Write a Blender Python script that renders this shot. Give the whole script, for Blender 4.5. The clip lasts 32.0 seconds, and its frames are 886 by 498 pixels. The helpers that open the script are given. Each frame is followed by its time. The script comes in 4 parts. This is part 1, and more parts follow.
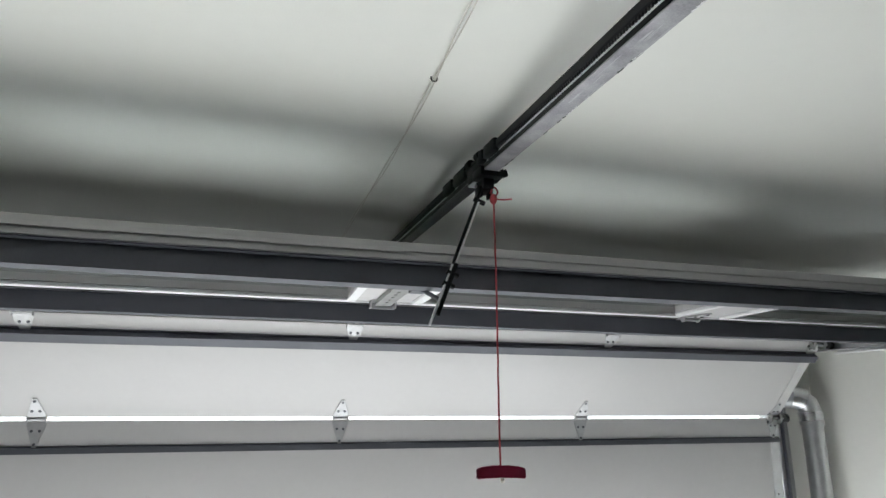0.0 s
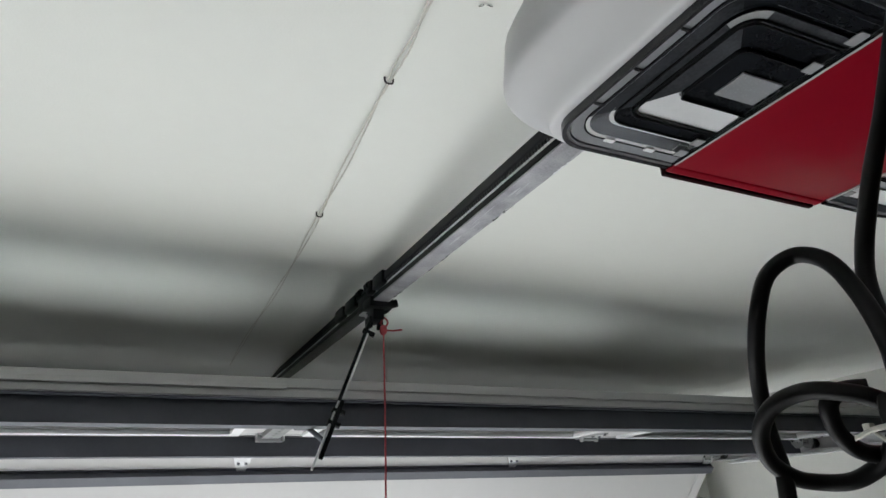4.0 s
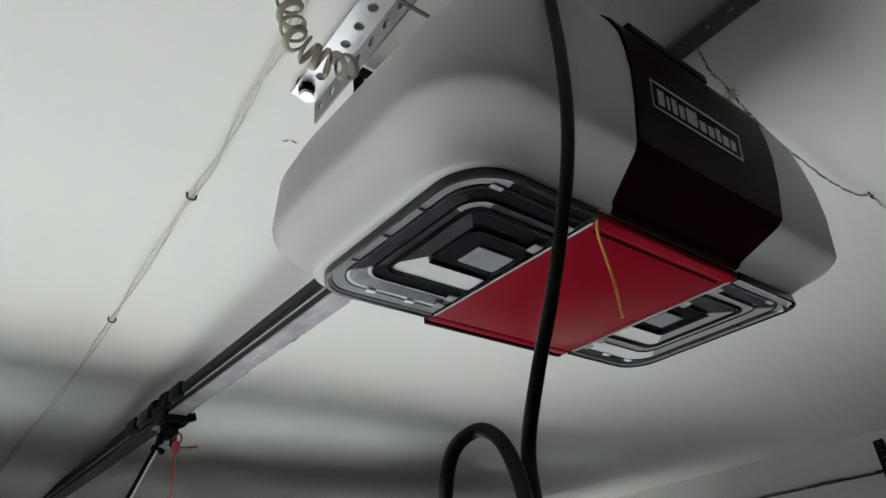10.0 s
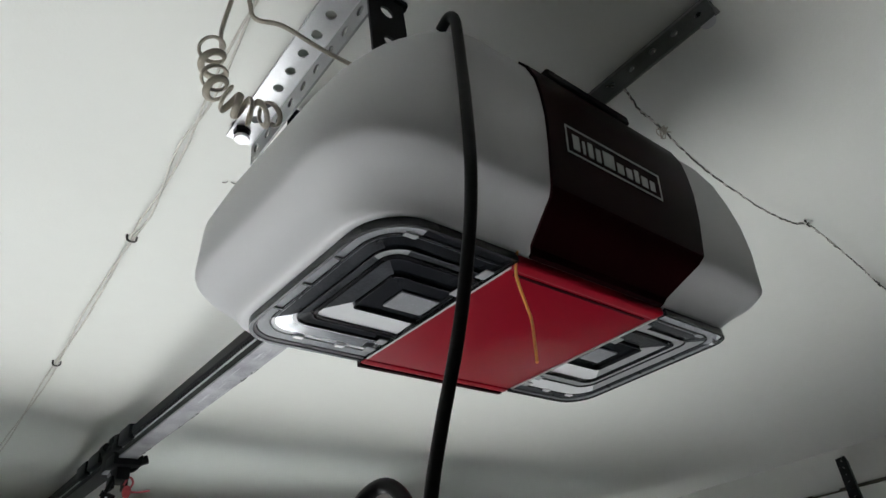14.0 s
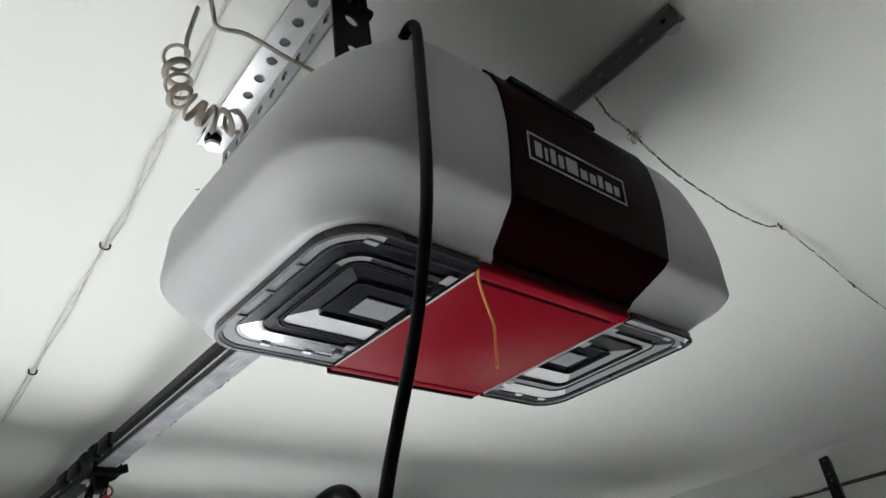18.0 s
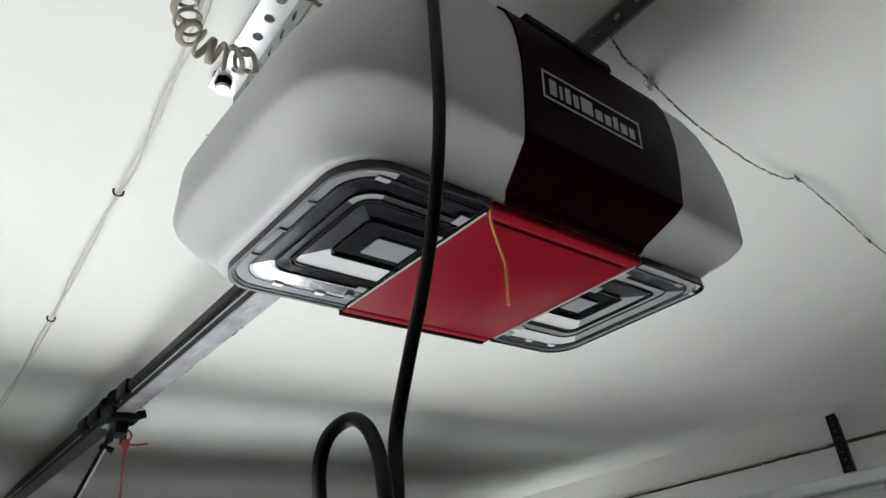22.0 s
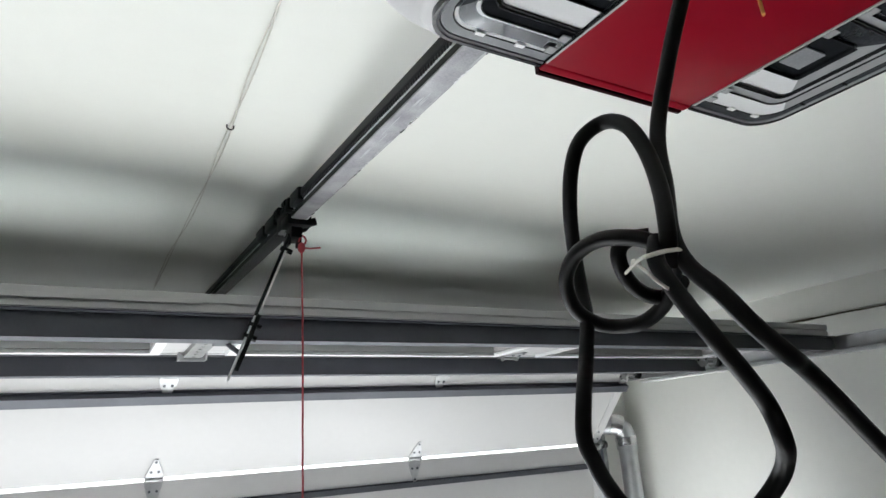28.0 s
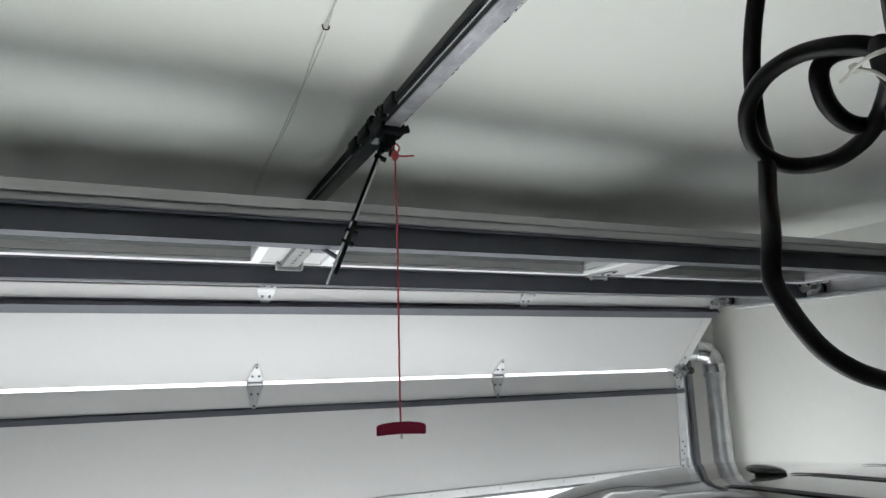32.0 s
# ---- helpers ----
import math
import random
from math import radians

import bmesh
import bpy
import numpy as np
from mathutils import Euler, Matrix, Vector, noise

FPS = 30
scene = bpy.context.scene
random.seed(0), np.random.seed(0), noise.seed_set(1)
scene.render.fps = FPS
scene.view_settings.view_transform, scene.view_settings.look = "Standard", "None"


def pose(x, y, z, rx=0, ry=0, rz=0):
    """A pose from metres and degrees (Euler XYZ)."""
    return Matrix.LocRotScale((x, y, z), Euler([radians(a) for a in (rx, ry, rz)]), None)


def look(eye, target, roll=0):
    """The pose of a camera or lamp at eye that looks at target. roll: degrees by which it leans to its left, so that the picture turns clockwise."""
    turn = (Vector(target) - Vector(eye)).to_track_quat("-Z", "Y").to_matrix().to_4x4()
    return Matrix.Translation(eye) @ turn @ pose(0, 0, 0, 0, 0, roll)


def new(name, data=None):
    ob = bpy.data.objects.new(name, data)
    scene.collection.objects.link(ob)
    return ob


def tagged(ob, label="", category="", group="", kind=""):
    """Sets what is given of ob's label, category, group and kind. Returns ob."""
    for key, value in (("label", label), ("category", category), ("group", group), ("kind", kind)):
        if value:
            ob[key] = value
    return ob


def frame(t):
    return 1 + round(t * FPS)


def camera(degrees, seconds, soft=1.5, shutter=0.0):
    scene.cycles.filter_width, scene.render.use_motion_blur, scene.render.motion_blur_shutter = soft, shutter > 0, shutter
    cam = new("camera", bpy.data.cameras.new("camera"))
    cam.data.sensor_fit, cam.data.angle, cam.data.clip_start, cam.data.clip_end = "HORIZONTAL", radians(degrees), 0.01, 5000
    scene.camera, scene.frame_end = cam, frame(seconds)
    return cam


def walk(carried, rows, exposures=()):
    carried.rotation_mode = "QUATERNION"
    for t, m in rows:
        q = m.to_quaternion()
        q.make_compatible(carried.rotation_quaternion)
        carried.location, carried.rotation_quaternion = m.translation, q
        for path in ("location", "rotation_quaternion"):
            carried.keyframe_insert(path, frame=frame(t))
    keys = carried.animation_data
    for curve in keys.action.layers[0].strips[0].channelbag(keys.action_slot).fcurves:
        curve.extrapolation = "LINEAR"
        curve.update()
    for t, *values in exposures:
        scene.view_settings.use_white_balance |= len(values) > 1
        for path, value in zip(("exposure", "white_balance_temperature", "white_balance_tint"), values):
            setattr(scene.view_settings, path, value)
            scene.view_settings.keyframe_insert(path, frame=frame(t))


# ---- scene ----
cam = camera(70.50, 32.0)
PATH = [
    (0, (-0.5497, 0.6145, 2.0511), (-0.0021, 2.4742, 2.5426), 0.10),
    (1, (-0.5364, 0.6124, 2.0754), (0.0594, 2.4381, 2.6337), -0.52),
    (2, (-0.5282, 0.6140, 2.0862), (0.1502, 2.3798, 2.7354), -1.00),
    (4.5, (-0.4881, 0.5727, 2.1374), (0.3110, 2.2091, 2.9642), -2.56),
    (5, (-0.4916, 0.5556, 2.1265), (0.3425, 2.1508, 2.9978), -2.19),
    (6, (-0.4824, 0.5415, 2.1348), (0.4455, 2.0650, 3.0392), -3.36),
    (7, (-0.4749, 0.5330, 2.1409), (0.5265, 1.9867, 3.0811), -4.20),
    (8, (-0.4547, 0.5274, 2.1488), (0.5925, 1.9267, 3.1211), -4.25),
    (9, (-0.4518, 0.5219, 2.1514), (0.6552, 1.8505, 3.1560), -5.50),
    (10, (-0.4424, 0.5110, 2.1551), (0.6824, 1.8032, 3.1871), -6.08),
    (11, (-0.4328, 0.5007, 2.1586), (0.7046, 1.7613, 3.2157), -6.62),
    (12, (-0.4253, 0.4886, 2.1620), (0.7251, 1.7245, 3.2339), -7.74),
    (13, (-0.4167, 0.4802, 2.1638), (0.7398, 1.7001, 3.2475), -8.30),
    (14, (-0.4123, 0.4715, 2.1635), (0.7530, 1.6772, 3.2535), -8.82),
    (14.5, (-0.4104, 0.4690, 2.1633), (0.7591, 1.6684, 3.2559), -8.99),
    (16.5, (-0.4016, 0.4591, 2.1605), (0.7786, 1.6427, 3.2587), -9.58),
    (17, (-0.4004, 0.4563, 2.1611), (0.7813, 1.6406, 3.2570), -9.79),
    (18, (-0.3970, 0.4535, 2.1601), (0.7888, 1.6337, 3.2560), -9.84),
    (19, (-0.3933, 0.4513, 2.1571), (0.7913, 1.6353, 3.2502), -9.69),
    (20, (-0.3918, 0.4510, 2.1527), (0.7877, 1.6456, 3.2398), -9.55),
    (21, (-0.3904, 0.4570, 2.1497), (0.7935, 1.6859, 3.1928), -9.04),
    (22, (-0.3923, 0.4636, 2.1458), (0.7979, 1.7262, 3.1405), -8.50),
    (23, (-0.3947, 0.4724, 2.1395), (0.7984, 1.7707, 3.0834), -8.19),
    (24, (-0.3977, 0.4825, 2.1332), (0.7742, 1.8358, 3.0252), -7.41),
    (24.5, (-0.4025, 0.4903, 2.1285), (0.7497, 1.8761, 2.9957), -6.76),
    (25, (-0.4058, 0.4966, 2.1226), (0.7210, 1.9223, 2.9578), -6.34),
    (26, (-0.4170, 0.5144, 2.1065), (0.6438, 2.0391, 2.8482), -5.29),
    (26.5, (-0.4246, 0.5220, 2.0988), (0.6084, 2.0852, 2.7982), -4.85),
    (28.5, (-0.4392, 0.5652, 2.0718), (0.4794, 2.2521, 2.6292), -3.71),
    (29, (-0.4425, 0.5733, 2.0635), (0.4369, 2.2887, 2.5964), -3.57),
    (30, (-0.4555, 0.5850, 2.0515), (0.3749, 2.3330, 2.5160), -2.72),
    (31, (-0.4608, 0.5978, 2.0418), (0.3275, 2.3849, 2.4718), -2.24),
    (32, (-0.4622, 0.6116, 2.0346), (0.2883, 2.4256, 2.4174), -1.62),
]
# the stops by which the picture brightens on the way
EXPOSURES = [(0.0, 2.66, 6260, 9.5), (2.0, 2.62, 6260, 9.5), (5.0, 2.55, 6260, 9.5), (8.0, 2.58, 6260, 9.5), (12.0, 2.62, 6260, 9.5), (15.0, 2.83, 6260, 10), (18.0, 2.98, 6260, 10), (26.0, 3.12, 6240, 10), (29.0, 2.97, 6200, 9.0), (32.0, 2.75, 6200, 9.0)]
walk(cam, [(t, look(eye, target, roll)) for t, eye, target, roll in PATH], EXPOSURES)

# ---- light ----
world = bpy.data.worlds.new("sky")
scene.world = world
world.use_nodes = True
wn = world.node_tree
sky = wn.nodes.new("ShaderNodeTexSky")
sky.sky_type = "NISHITA"
sky.sun_disc = False
sky.sun_elevation = radians(33)
sky.sun_rotation = radians(11.3)
wn.links.new(sky.outputs[0], wn.nodes["Background"].inputs[0])
wn.nodes["Background"].inputs[1].default_value = 0.07
sun = new("sun", bpy.data.lights.new("sun", "SUN"))
sun.data.energy, sun.data.angle, sun.data.color = 5.0, radians(0.6), (1.0, 0.99, 0.96)
sun.matrix_world = look((-2.00, 10, 6.62), (0, 0, 0))


# ---- helpers ----
def thing(name, at, label, category, group=""):
    ob = new(name)
    ob.empty_display_size = 0.05
    ob.location = at
    return tagged(ob, label, category, group)


def mesh_of(name, bm, mat, smooth=None):
    bmesh.ops.recalc_face_normals(bm, faces=bm.faces[:])
    me = bpy.data.meshes.new(name)
    bm.to_mesh(me)
    bm.free()
    for m in mat if isinstance(mat, (list, tuple)) else [mat]:
        me.materials.append(m)
    if smooth is not None:
        me.shade_smooth()
        me.set_sharp_from_angle(angle=radians(smooth))
    return me


def part(name, bm, mat, parent=None, label="", smooth=None):
    """Links a mesh, given in world places, as one object under a thing or a part."""
    ob = new(name, mesh_of(name, bm, mat, smooth))
    if parent is not None:
        ob.parent = parent
        if parent.type == "EMPTY":
            ob.matrix_parent_inverse = Matrix.Translation(-parent.location)
    if label:
        ob["label"] = label
    return ob


def structure(name, bm, mat, label, smooth=None):
    return tagged(part(name, bm, mat, None, label, smooth), kind="structure")


def box(bm, lo, hi, bevel=0.0, m=None, seg=2, mat=0):
    lo, hi = Vector(lo), Vector(hi)
    t = Matrix.Translation((lo + hi) / 2) @ Matrix.Diagonal((*(hi - lo), 1))
    made = bmesh.ops.create_cube(bm, size=1, matrix=t)["verts"]
    if bevel:
        edges = list({e for v in made for e in v.link_edges})
        out = bmesh.ops.bevel(bm, geom=edges, offset=bevel, segments=seg, affect="EDGES", profile=0.6)
        made = list({v for f in out["faces"] for v in f.verts} | {v for v in made if v.is_valid})
    if m is not None:
        bmesh.ops.transform(bm, matrix=m, verts=made)
    if mat:
        for f in {f for v in made for f in v.link_faces}:
            f.material_index = mat
    return made


def rod(bm, a, b, r, seg=12, r2=None, caps=True):
    a, b = Vector(a), Vector(b)
    m = Matrix.Translation((a + b) / 2) @ (b - a).to_track_quat("Z", "Y").to_matrix().to_4x4()
    return bmesh.ops.create_cone(bm, cap_ends=caps, segments=seg, radius1=r, radius2=r if r2 is None else r2, depth=(b - a).length, matrix=m)["verts"]


def smooth_path(pts, n=6):
    """Catmull-Rom through the points."""
    pts = [Vector(p) for p in pts]
    out = []
    for i in range(len(pts) - 1):
        p0, p1, p2, p3 = pts[max(i - 1, 0)], pts[i], pts[i + 1], pts[min(i + 2, len(pts) - 1)]
        for k in range(n):
            t = k / n
            out.append(0.5 * ((2 * p1) + (p2 - p0) * t + (2 * p0 - 5 * p1 + 4 * p2 - p3) * t * t + (3 * p1 - p0 - 3 * p2 + p3) * t ** 3))
    out.append(pts[-1])
    return out


def tube(bm, pts, r, seg=10, flat=1.0):
    """A round or flattened tube along a line of points."""
    pts = [Vector(p) for p in pts]
    up, rings = None, []
    for i, p in enumerate(pts):
        d = (pts[min(i + 1, len(pts) - 1)] - pts[max(i - 1, 0)]).normalized()
        if up is None:
            up = d.orthogonal().normalized()
        up = (up - d * up.dot(d)).normalized()
        side = d.cross(up)
        rings.append([bm.verts.new(p + r * (math.cos(a) * up + flat * math.sin(a) * side)) for a in (2 * math.pi * k / seg for k in range(seg))])
    for a, b in zip(rings, rings[1:]):
        for k in range(seg):
            bm.faces.new((a[k], a[(k + 1) % seg], b[(k + 1) % seg], b[k]))
    bm.faces.new(rings[0][::-1])
    bm.faces.new(rings[-1])


def prism(bm, outline, m, depth):
    """An outline in x and y, made depth thick along z, laid by m."""
    low = [bm.verts.new(m @ Vector((x, y, 0))) for x, y in outline]
    top = [bm.verts.new(m @ Vector((x, y, depth))) for x, y in outline]
    bm.faces.new(low[::-1])
    bm.faces.new(top)
    n = len(low)
    for i in range(n):
        bm.faces.new((low[i], low[(i + 1) % n], top[(i + 1) % n], top[i]))


def rounded(x0, y0, x1, y1, r, seg=6):
    """A rectangle with round corners; r: the four radii from the lower left, anticlockwise, or one."""
    r = [r] * 4 if isinstance(r, (int, float)) else r
    out = []
    for (cx, cy, a0), q in zip(((x0, y0, 180), (x1, y0, 270), (x1, y1, 0), (x0, y1, 90)), r):
        sx, sy = (1 if cx == x0 else -1), (1 if cy == y0 else -1)
        if q <= 0:
            out.append((cx, cy))
            continue
        for k in range(seg + 1):
            a = radians(a0 + 90 * k / seg)
            out.append((cx + sx * q + q * math.cos(a), cy + sy * q + q * math.sin(a)))
    return out


def plate_with_hole(bm, outer, inner, z0, z1):
    """A ring between two outlines of as many points, from z0 to z1."""
    rings = [[bm.verts.new((x, y, z)) for x, y in line] for line, z in ((outer, z0), (outer, z1), (inner, z1), (inner, z0))]
    n = len(outer)
    for a, b in zip(rings, rings[1:] + rings[:1]):
        for i in range(n):
            bm.faces.new((a[i], a[(i + 1) % n], b[(i + 1) % n], b[i]))


def perforated(bm, w, length, t, pitch, r, m, start=0.5):
    """A flat strip with round holes in a row: x across the width from 0, y along, z the thickness."""
    n = max(1, int(length / pitch))
    pitch = length / n
    seg = 12
    for i in range(n):
        y0, y1 = i * pitch, (i + 1) * pitch
        c = (w / 2, (y0 + y1) / 2)
        circle = [(c[0] + r * math.cos(a), c[1] + r * math.sin(a)) for a in (2 * math.pi * (k + 0.5) / seg for k in range(seg))]
        frame_pts = []
        for x, y in circle:
            dx, dy = x - c[0], y - c[1]
            s = min((w / 2) / max(abs(dx), 1e-6), (pitch / 2) / max(abs(dy), 1e-6))
            frame_pts.append((c[0] + dx * s, c[1] + dy * s))
        corner = [(0, y0), (w, y0), (w, y1), (0, y1)]
        for z, flip in ((0, True), (t, False)):
            a = [bm.verts.new(m @ Vector((x, y, z))) for x, y in circle]
            b = [bm.verts.new(m @ Vector((x, y, z))) for x, y in frame_pts]
            for k in range(seg):
                bm.faces.new((a[k], a[(k + 1) % seg], b[(k + 1) % seg], b[k]))
            for x, y in corner:
                near = sorted(range(seg), key=lambda k: (frame_pts[k][0] - x) ** 2 + (frame_pts[k][1] - y) ** 2)[:2]
                try:
                    bm.faces.new((bm.verts.new(m @ Vector((x, y, z))), b[near[0]], b[near[1]]))
                except ValueError:
                    pass
            if z == 0:
                low = a
            else:
                for k in range(seg):
                    bm.faces.new((low[k], low[(k + 1) % seg], a[(k + 1) % seg], a[k]))
    box(bm, (-0.0004, 0, 0), (0.0004, length, t), m=m)
    box(bm, (w - 0.0004, 0, 0), (w + 0.0004, length, t), m=m)


# ---- materials ----
def material(name, colour, rough=0.5, metal=0.0, vary=0.08, scale=6.0, bump=0.0, bump_scale=200.0, spec=0.5, rough_vary=0.08, tint=None, coat=0.0):
    """A surface with broad stains, fine grain and a fine relief, in metres."""
    m = bpy.data.materials.new(name)
    m.use_nodes = True
    nt = m.node_tree
    b = nt.nodes["Principled BSDF"]
    b.inputs["Metallic"].default_value = metal
    b.inputs["Specular IOR Level"].default_value = spec
    b.inputs["Coat Weight"].default_value = coat
    where = nt.nodes.new("ShaderNodeNewGeometry")
    big, fine = nt.nodes.new("ShaderNodeTexNoise"), nt.nodes.new("ShaderNodeTexNoise")
    big.inputs["Scale"].default_value, fine.inputs["Scale"].default_value = scale, scale * 17
    big.inputs["Detail"].default_value, fine.inputs["Detail"].default_value = 5, 3
    for n in (big, fine):
        nt.links.new(where.outputs["Position"], n.inputs["Vector"])
    add = nt.nodes.new("ShaderNodeMix")
    add.data_type, add.inputs[0].default_value = "FLOAT", 0.35
    nt.links.new(big.outputs["Fac"], add.inputs[2])
    nt.links.new(fine.outputs["Fac"], add.inputs[3])
    ramp = nt.nodes.new("ShaderNodeMapRange")
    ramp.inputs["From Min"].default_value, ramp.inputs["From Max"].default_value = 0.3, 0.7
    nt.links.new(add.outputs[0], ramp.inputs["Value"])
    mix = nt.nodes.new("ShaderNodeMix")
    mix.data_type = "RGBA"
    other = tint or tuple(c * (1 - vary) for c in colour)
    base = colour if tint else tuple(min(1, c * (1 + vary)) for c in colour)
    mix.inputs[6].default_value, mix.inputs[7].default_value = (*other, 1), (*base, 1)
    nt.links.new(ramp.outputs[0], mix.inputs[0])
    nt.links.new(mix.outputs[2], b.inputs["Base Color"])
    rr = nt.nodes.new("ShaderNodeMapRange")
    rr.inputs["To Min"].default_value, rr.inputs["To Max"].default_value = max(0.02, rough - rough_vary), min(1, rough + rough_vary)
    nt.links.new(fine.outputs["Fac"], rr.inputs["Value"])
    nt.links.new(rr.outputs[0], b.inputs["Roughness"])
    if bump:
        grain = nt.nodes.new("ShaderNodeTexNoise")
        grain.inputs["Scale"].default_value, grain.inputs["Detail"].default_value = bump_scale, 4
        nt.links.new(where.outputs["Position"], grain.inputs["Vector"])
        bp = nt.nodes.new("ShaderNodeBump")
        bp.inputs["Strength"].default_value, bp.inputs["Distance"].default_value = bump, 0.002
        nt.links.new(grain.outputs["Fac"], bp.inputs["Height"])
        nt.links.new(bp.outputs[0], b.inputs["Normal"])
    return m


def clear(name, colour, rough=0.03, ior=1.45, shade=1.0):
    m = bpy.data.materials.new(name)
    m.use_nodes = True
    b = m.node_tree.nodes["Principled BSDF"]
    b.inputs["Base Color"].default_value = (*colour, 1)
    b.inputs["Roughness"].default_value = rough
    b.inputs["IOR"].default_value = ior
    b.inputs["Transmission Weight"].default_value = shade
    return m


CEILING = material("ceiling_paint", (0.80, 0.81, 0.77), 0.75, vary=0.02, scale=1.3, bump=0.12, bump_scale=240)
WALL = material("wall_paint", (0.82, 0.82, 0.78), 0.7, vary=0.03, scale=1.5, bump=0.12, bump_scale=180)
JAMBSHADED = material("jamb_grey_shaded", (0.19, 0.195, 0.195), 0.6, vary=0.08, scale=4, bump=0.15, bump_scale=150)
FRAMEWHITE = material("window_frame_plastic", (0.82, 0.82, 0.83), 0.4, vary=0.02, scale=6, bump=0.04, bump_scale=300)
CONCRETE = material("concrete", (0.520, 0.520, 0.505), 0.8, vary=0.16, scale=1.5, bump=0.3, bump_scale=120)
BACKWALL = material("dark_unseen_wall", (0.05, 0.047, 0.042), 0.85, vary=0.1, scale=1.5, bump=0.1, bump_scale=150)
DRIVE = material("driveway_concrete", (0.26, 0.26, 0.255), 0.85, vary=0.12, scale=0.8, bump=0.3, bump_scale=90)
DOORWHITE = material("door_enamel", (0.545, 0.54, 0.54), 0.42, vary=0.03, scale=2.2, bump=0.06, bump_scale=320)
STRUT = material("dull_galvanized", (0.085, 0.09, 0.105), 0.48, metal=0.3, vary=0.14, scale=9, bump=0.05)
HINGEZINC = material("hinge_zinc", (0.46, 0.465, 0.475), 0.42, metal=0.5, vary=0.14, scale=30, bump=0.06)
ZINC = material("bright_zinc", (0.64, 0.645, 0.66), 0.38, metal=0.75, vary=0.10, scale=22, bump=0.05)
LITGALV = material("galvanized_lit", (0.82, 0.83, 0.83), 0.42, metal=0.1, vary=0.10, scale=14, bump=0.05)
FOIL = material("foil_tape", (0.78, 0.79, 0.80), 0.25, metal=0.9, vary=0.1, scale=30, bump=0.9, bump_scale=70)
ZINCDUCT = material("duct_zinc", (0.60, 0.61, 0.62), 0.36, metal=0.85, vary=0.2, scale=12, bump=0.06)
RAILGREY = material("rail_steel", (0.42, 0.42, 0.435), 0.44, metal=0.5, vary=0.25, scale=18, bump=0.12, tint=(0.17, 0.17, 0.185))
BLACKSTEEL = material("black_steel", (0.009, 0.0095, 0.011), 0.42, metal=0.0, vary=0.3, scale=30, spec=0.09)
DARKGLOSS = material("dark_glossy_steel", (0.05, 0.05, 0.056), 0.24, metal=0.6, vary=0.5, scale=20, rough_vary=0.1)
RUBBER = material("black_rubber", (0.012, 0.012, 0.013), 0.38, vary=0.2, scale=60)
CORD = material("power_cord_vinyl", (0.005, 0.005, 0.0055), 0.38, spec=0.14, vary=0.2, scale=80, rough_vary=0.05)
GREYPLASTIC = material("grey_plastic", (0.54, 0.54, 0.548), 0.42, vary=0.02, scale=5, bump=0.09, bump_scale=900)
MAROON = material("maroon_plastic", (0.011, 0.0013, 0.0024), 0.33, vary=0.1, scale=8, spec=0.026, rough_vary=0.03)
RED = material("red_plastic", (0.20, 0.004, 0.013), 0.30, vary=0.04, scale=8, spec=0.07, rough_vary=0.03)
CORDRED = material("red_cord", (0.45, 0.06, 0.075), 0.7, vary=0.25, scale=90)
HANDLERED = material("handle_red", (0.22, 0.010, 0.045), 0.4, vary=0.1, scale=40)
YELLOW = material("yellow_wire", (0.82, 0.38, 0.09), 0.4, vary=0.1, scale=60)
BEIGE = material("beige_wire", (0.42, 0.38, 0.31), 0.5, vary=0.15, scale=70)
WHITEWIRE = material("white_wire", (0.62, 0.60, 0.55), 0.5, vary=0.2, scale=50)
DARKWIRE = material("dark_wire", (0.05, 0.045, 0.04), 0.5, vary=0.2, scale=50)
SILVERPRINT = material("silver_print", (0.40, 0.41, 0.40), 0.35, vary=0.05, scale=40)
CARPAINT = material("car_paint", (0.06, 0.062, 0.066), 0.15, vary=0.1, scale=5, coat=1.0, rough_vary=0.02)
CARGLASS = material("car_glass", (0.01, 0.011, 0.012), 0.04, vary=0.1, scale=5, rough_vary=0.02)
SHADEZINC = material("zinc_in_shade", (0.12, 0.125, 0.125), 0.5, metal=0.4, vary=0.25, scale=18, bump=0.05)
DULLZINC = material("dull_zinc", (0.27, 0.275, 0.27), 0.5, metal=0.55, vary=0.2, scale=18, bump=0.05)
FLAKE = material("bare_flake", (0.72, 0.72, 0.73), 0.4, metal=0.2, vary=0.15, scale=60)
WORN = material("worn_steel", (0.42, 0.42, 0.44), 0.5, metal=0.7, vary=0.25, scale=40)
PUTTY = material("crack_dark", (0.10, 0.085, 0.065), 0.9, vary=0.4, scale=30)
# lens tones for each side, with its reflections painted into the colour
LENSDIM = material("lens_dim", (0.040, 0.043, 0.048), 0.12, vary=0.6, scale=22, spec=0.3, rough_vary=0.04)
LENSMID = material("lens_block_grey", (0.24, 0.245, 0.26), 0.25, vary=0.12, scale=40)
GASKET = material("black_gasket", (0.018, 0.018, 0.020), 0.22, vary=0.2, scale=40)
LENSDARK = material("lens_dark", (0.008, 0.009, 0.011), 0.10, metal=0.0, vary=0.5, scale=30, spec=0.12, rough_vary=0.04)
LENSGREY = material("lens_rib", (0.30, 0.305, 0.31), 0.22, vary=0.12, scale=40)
BRIGHTWHITE = material("bright_white", (0.93, 0.93, 0.94), 0.25, vary=0.04, scale=30)
LENSGLINT = material("lens_glint", (0.70, 0.705, 0.715), 0.15, vary=0.06, scale=30, rough_vary=0.04)
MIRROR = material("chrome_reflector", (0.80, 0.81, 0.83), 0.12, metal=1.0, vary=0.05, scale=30)
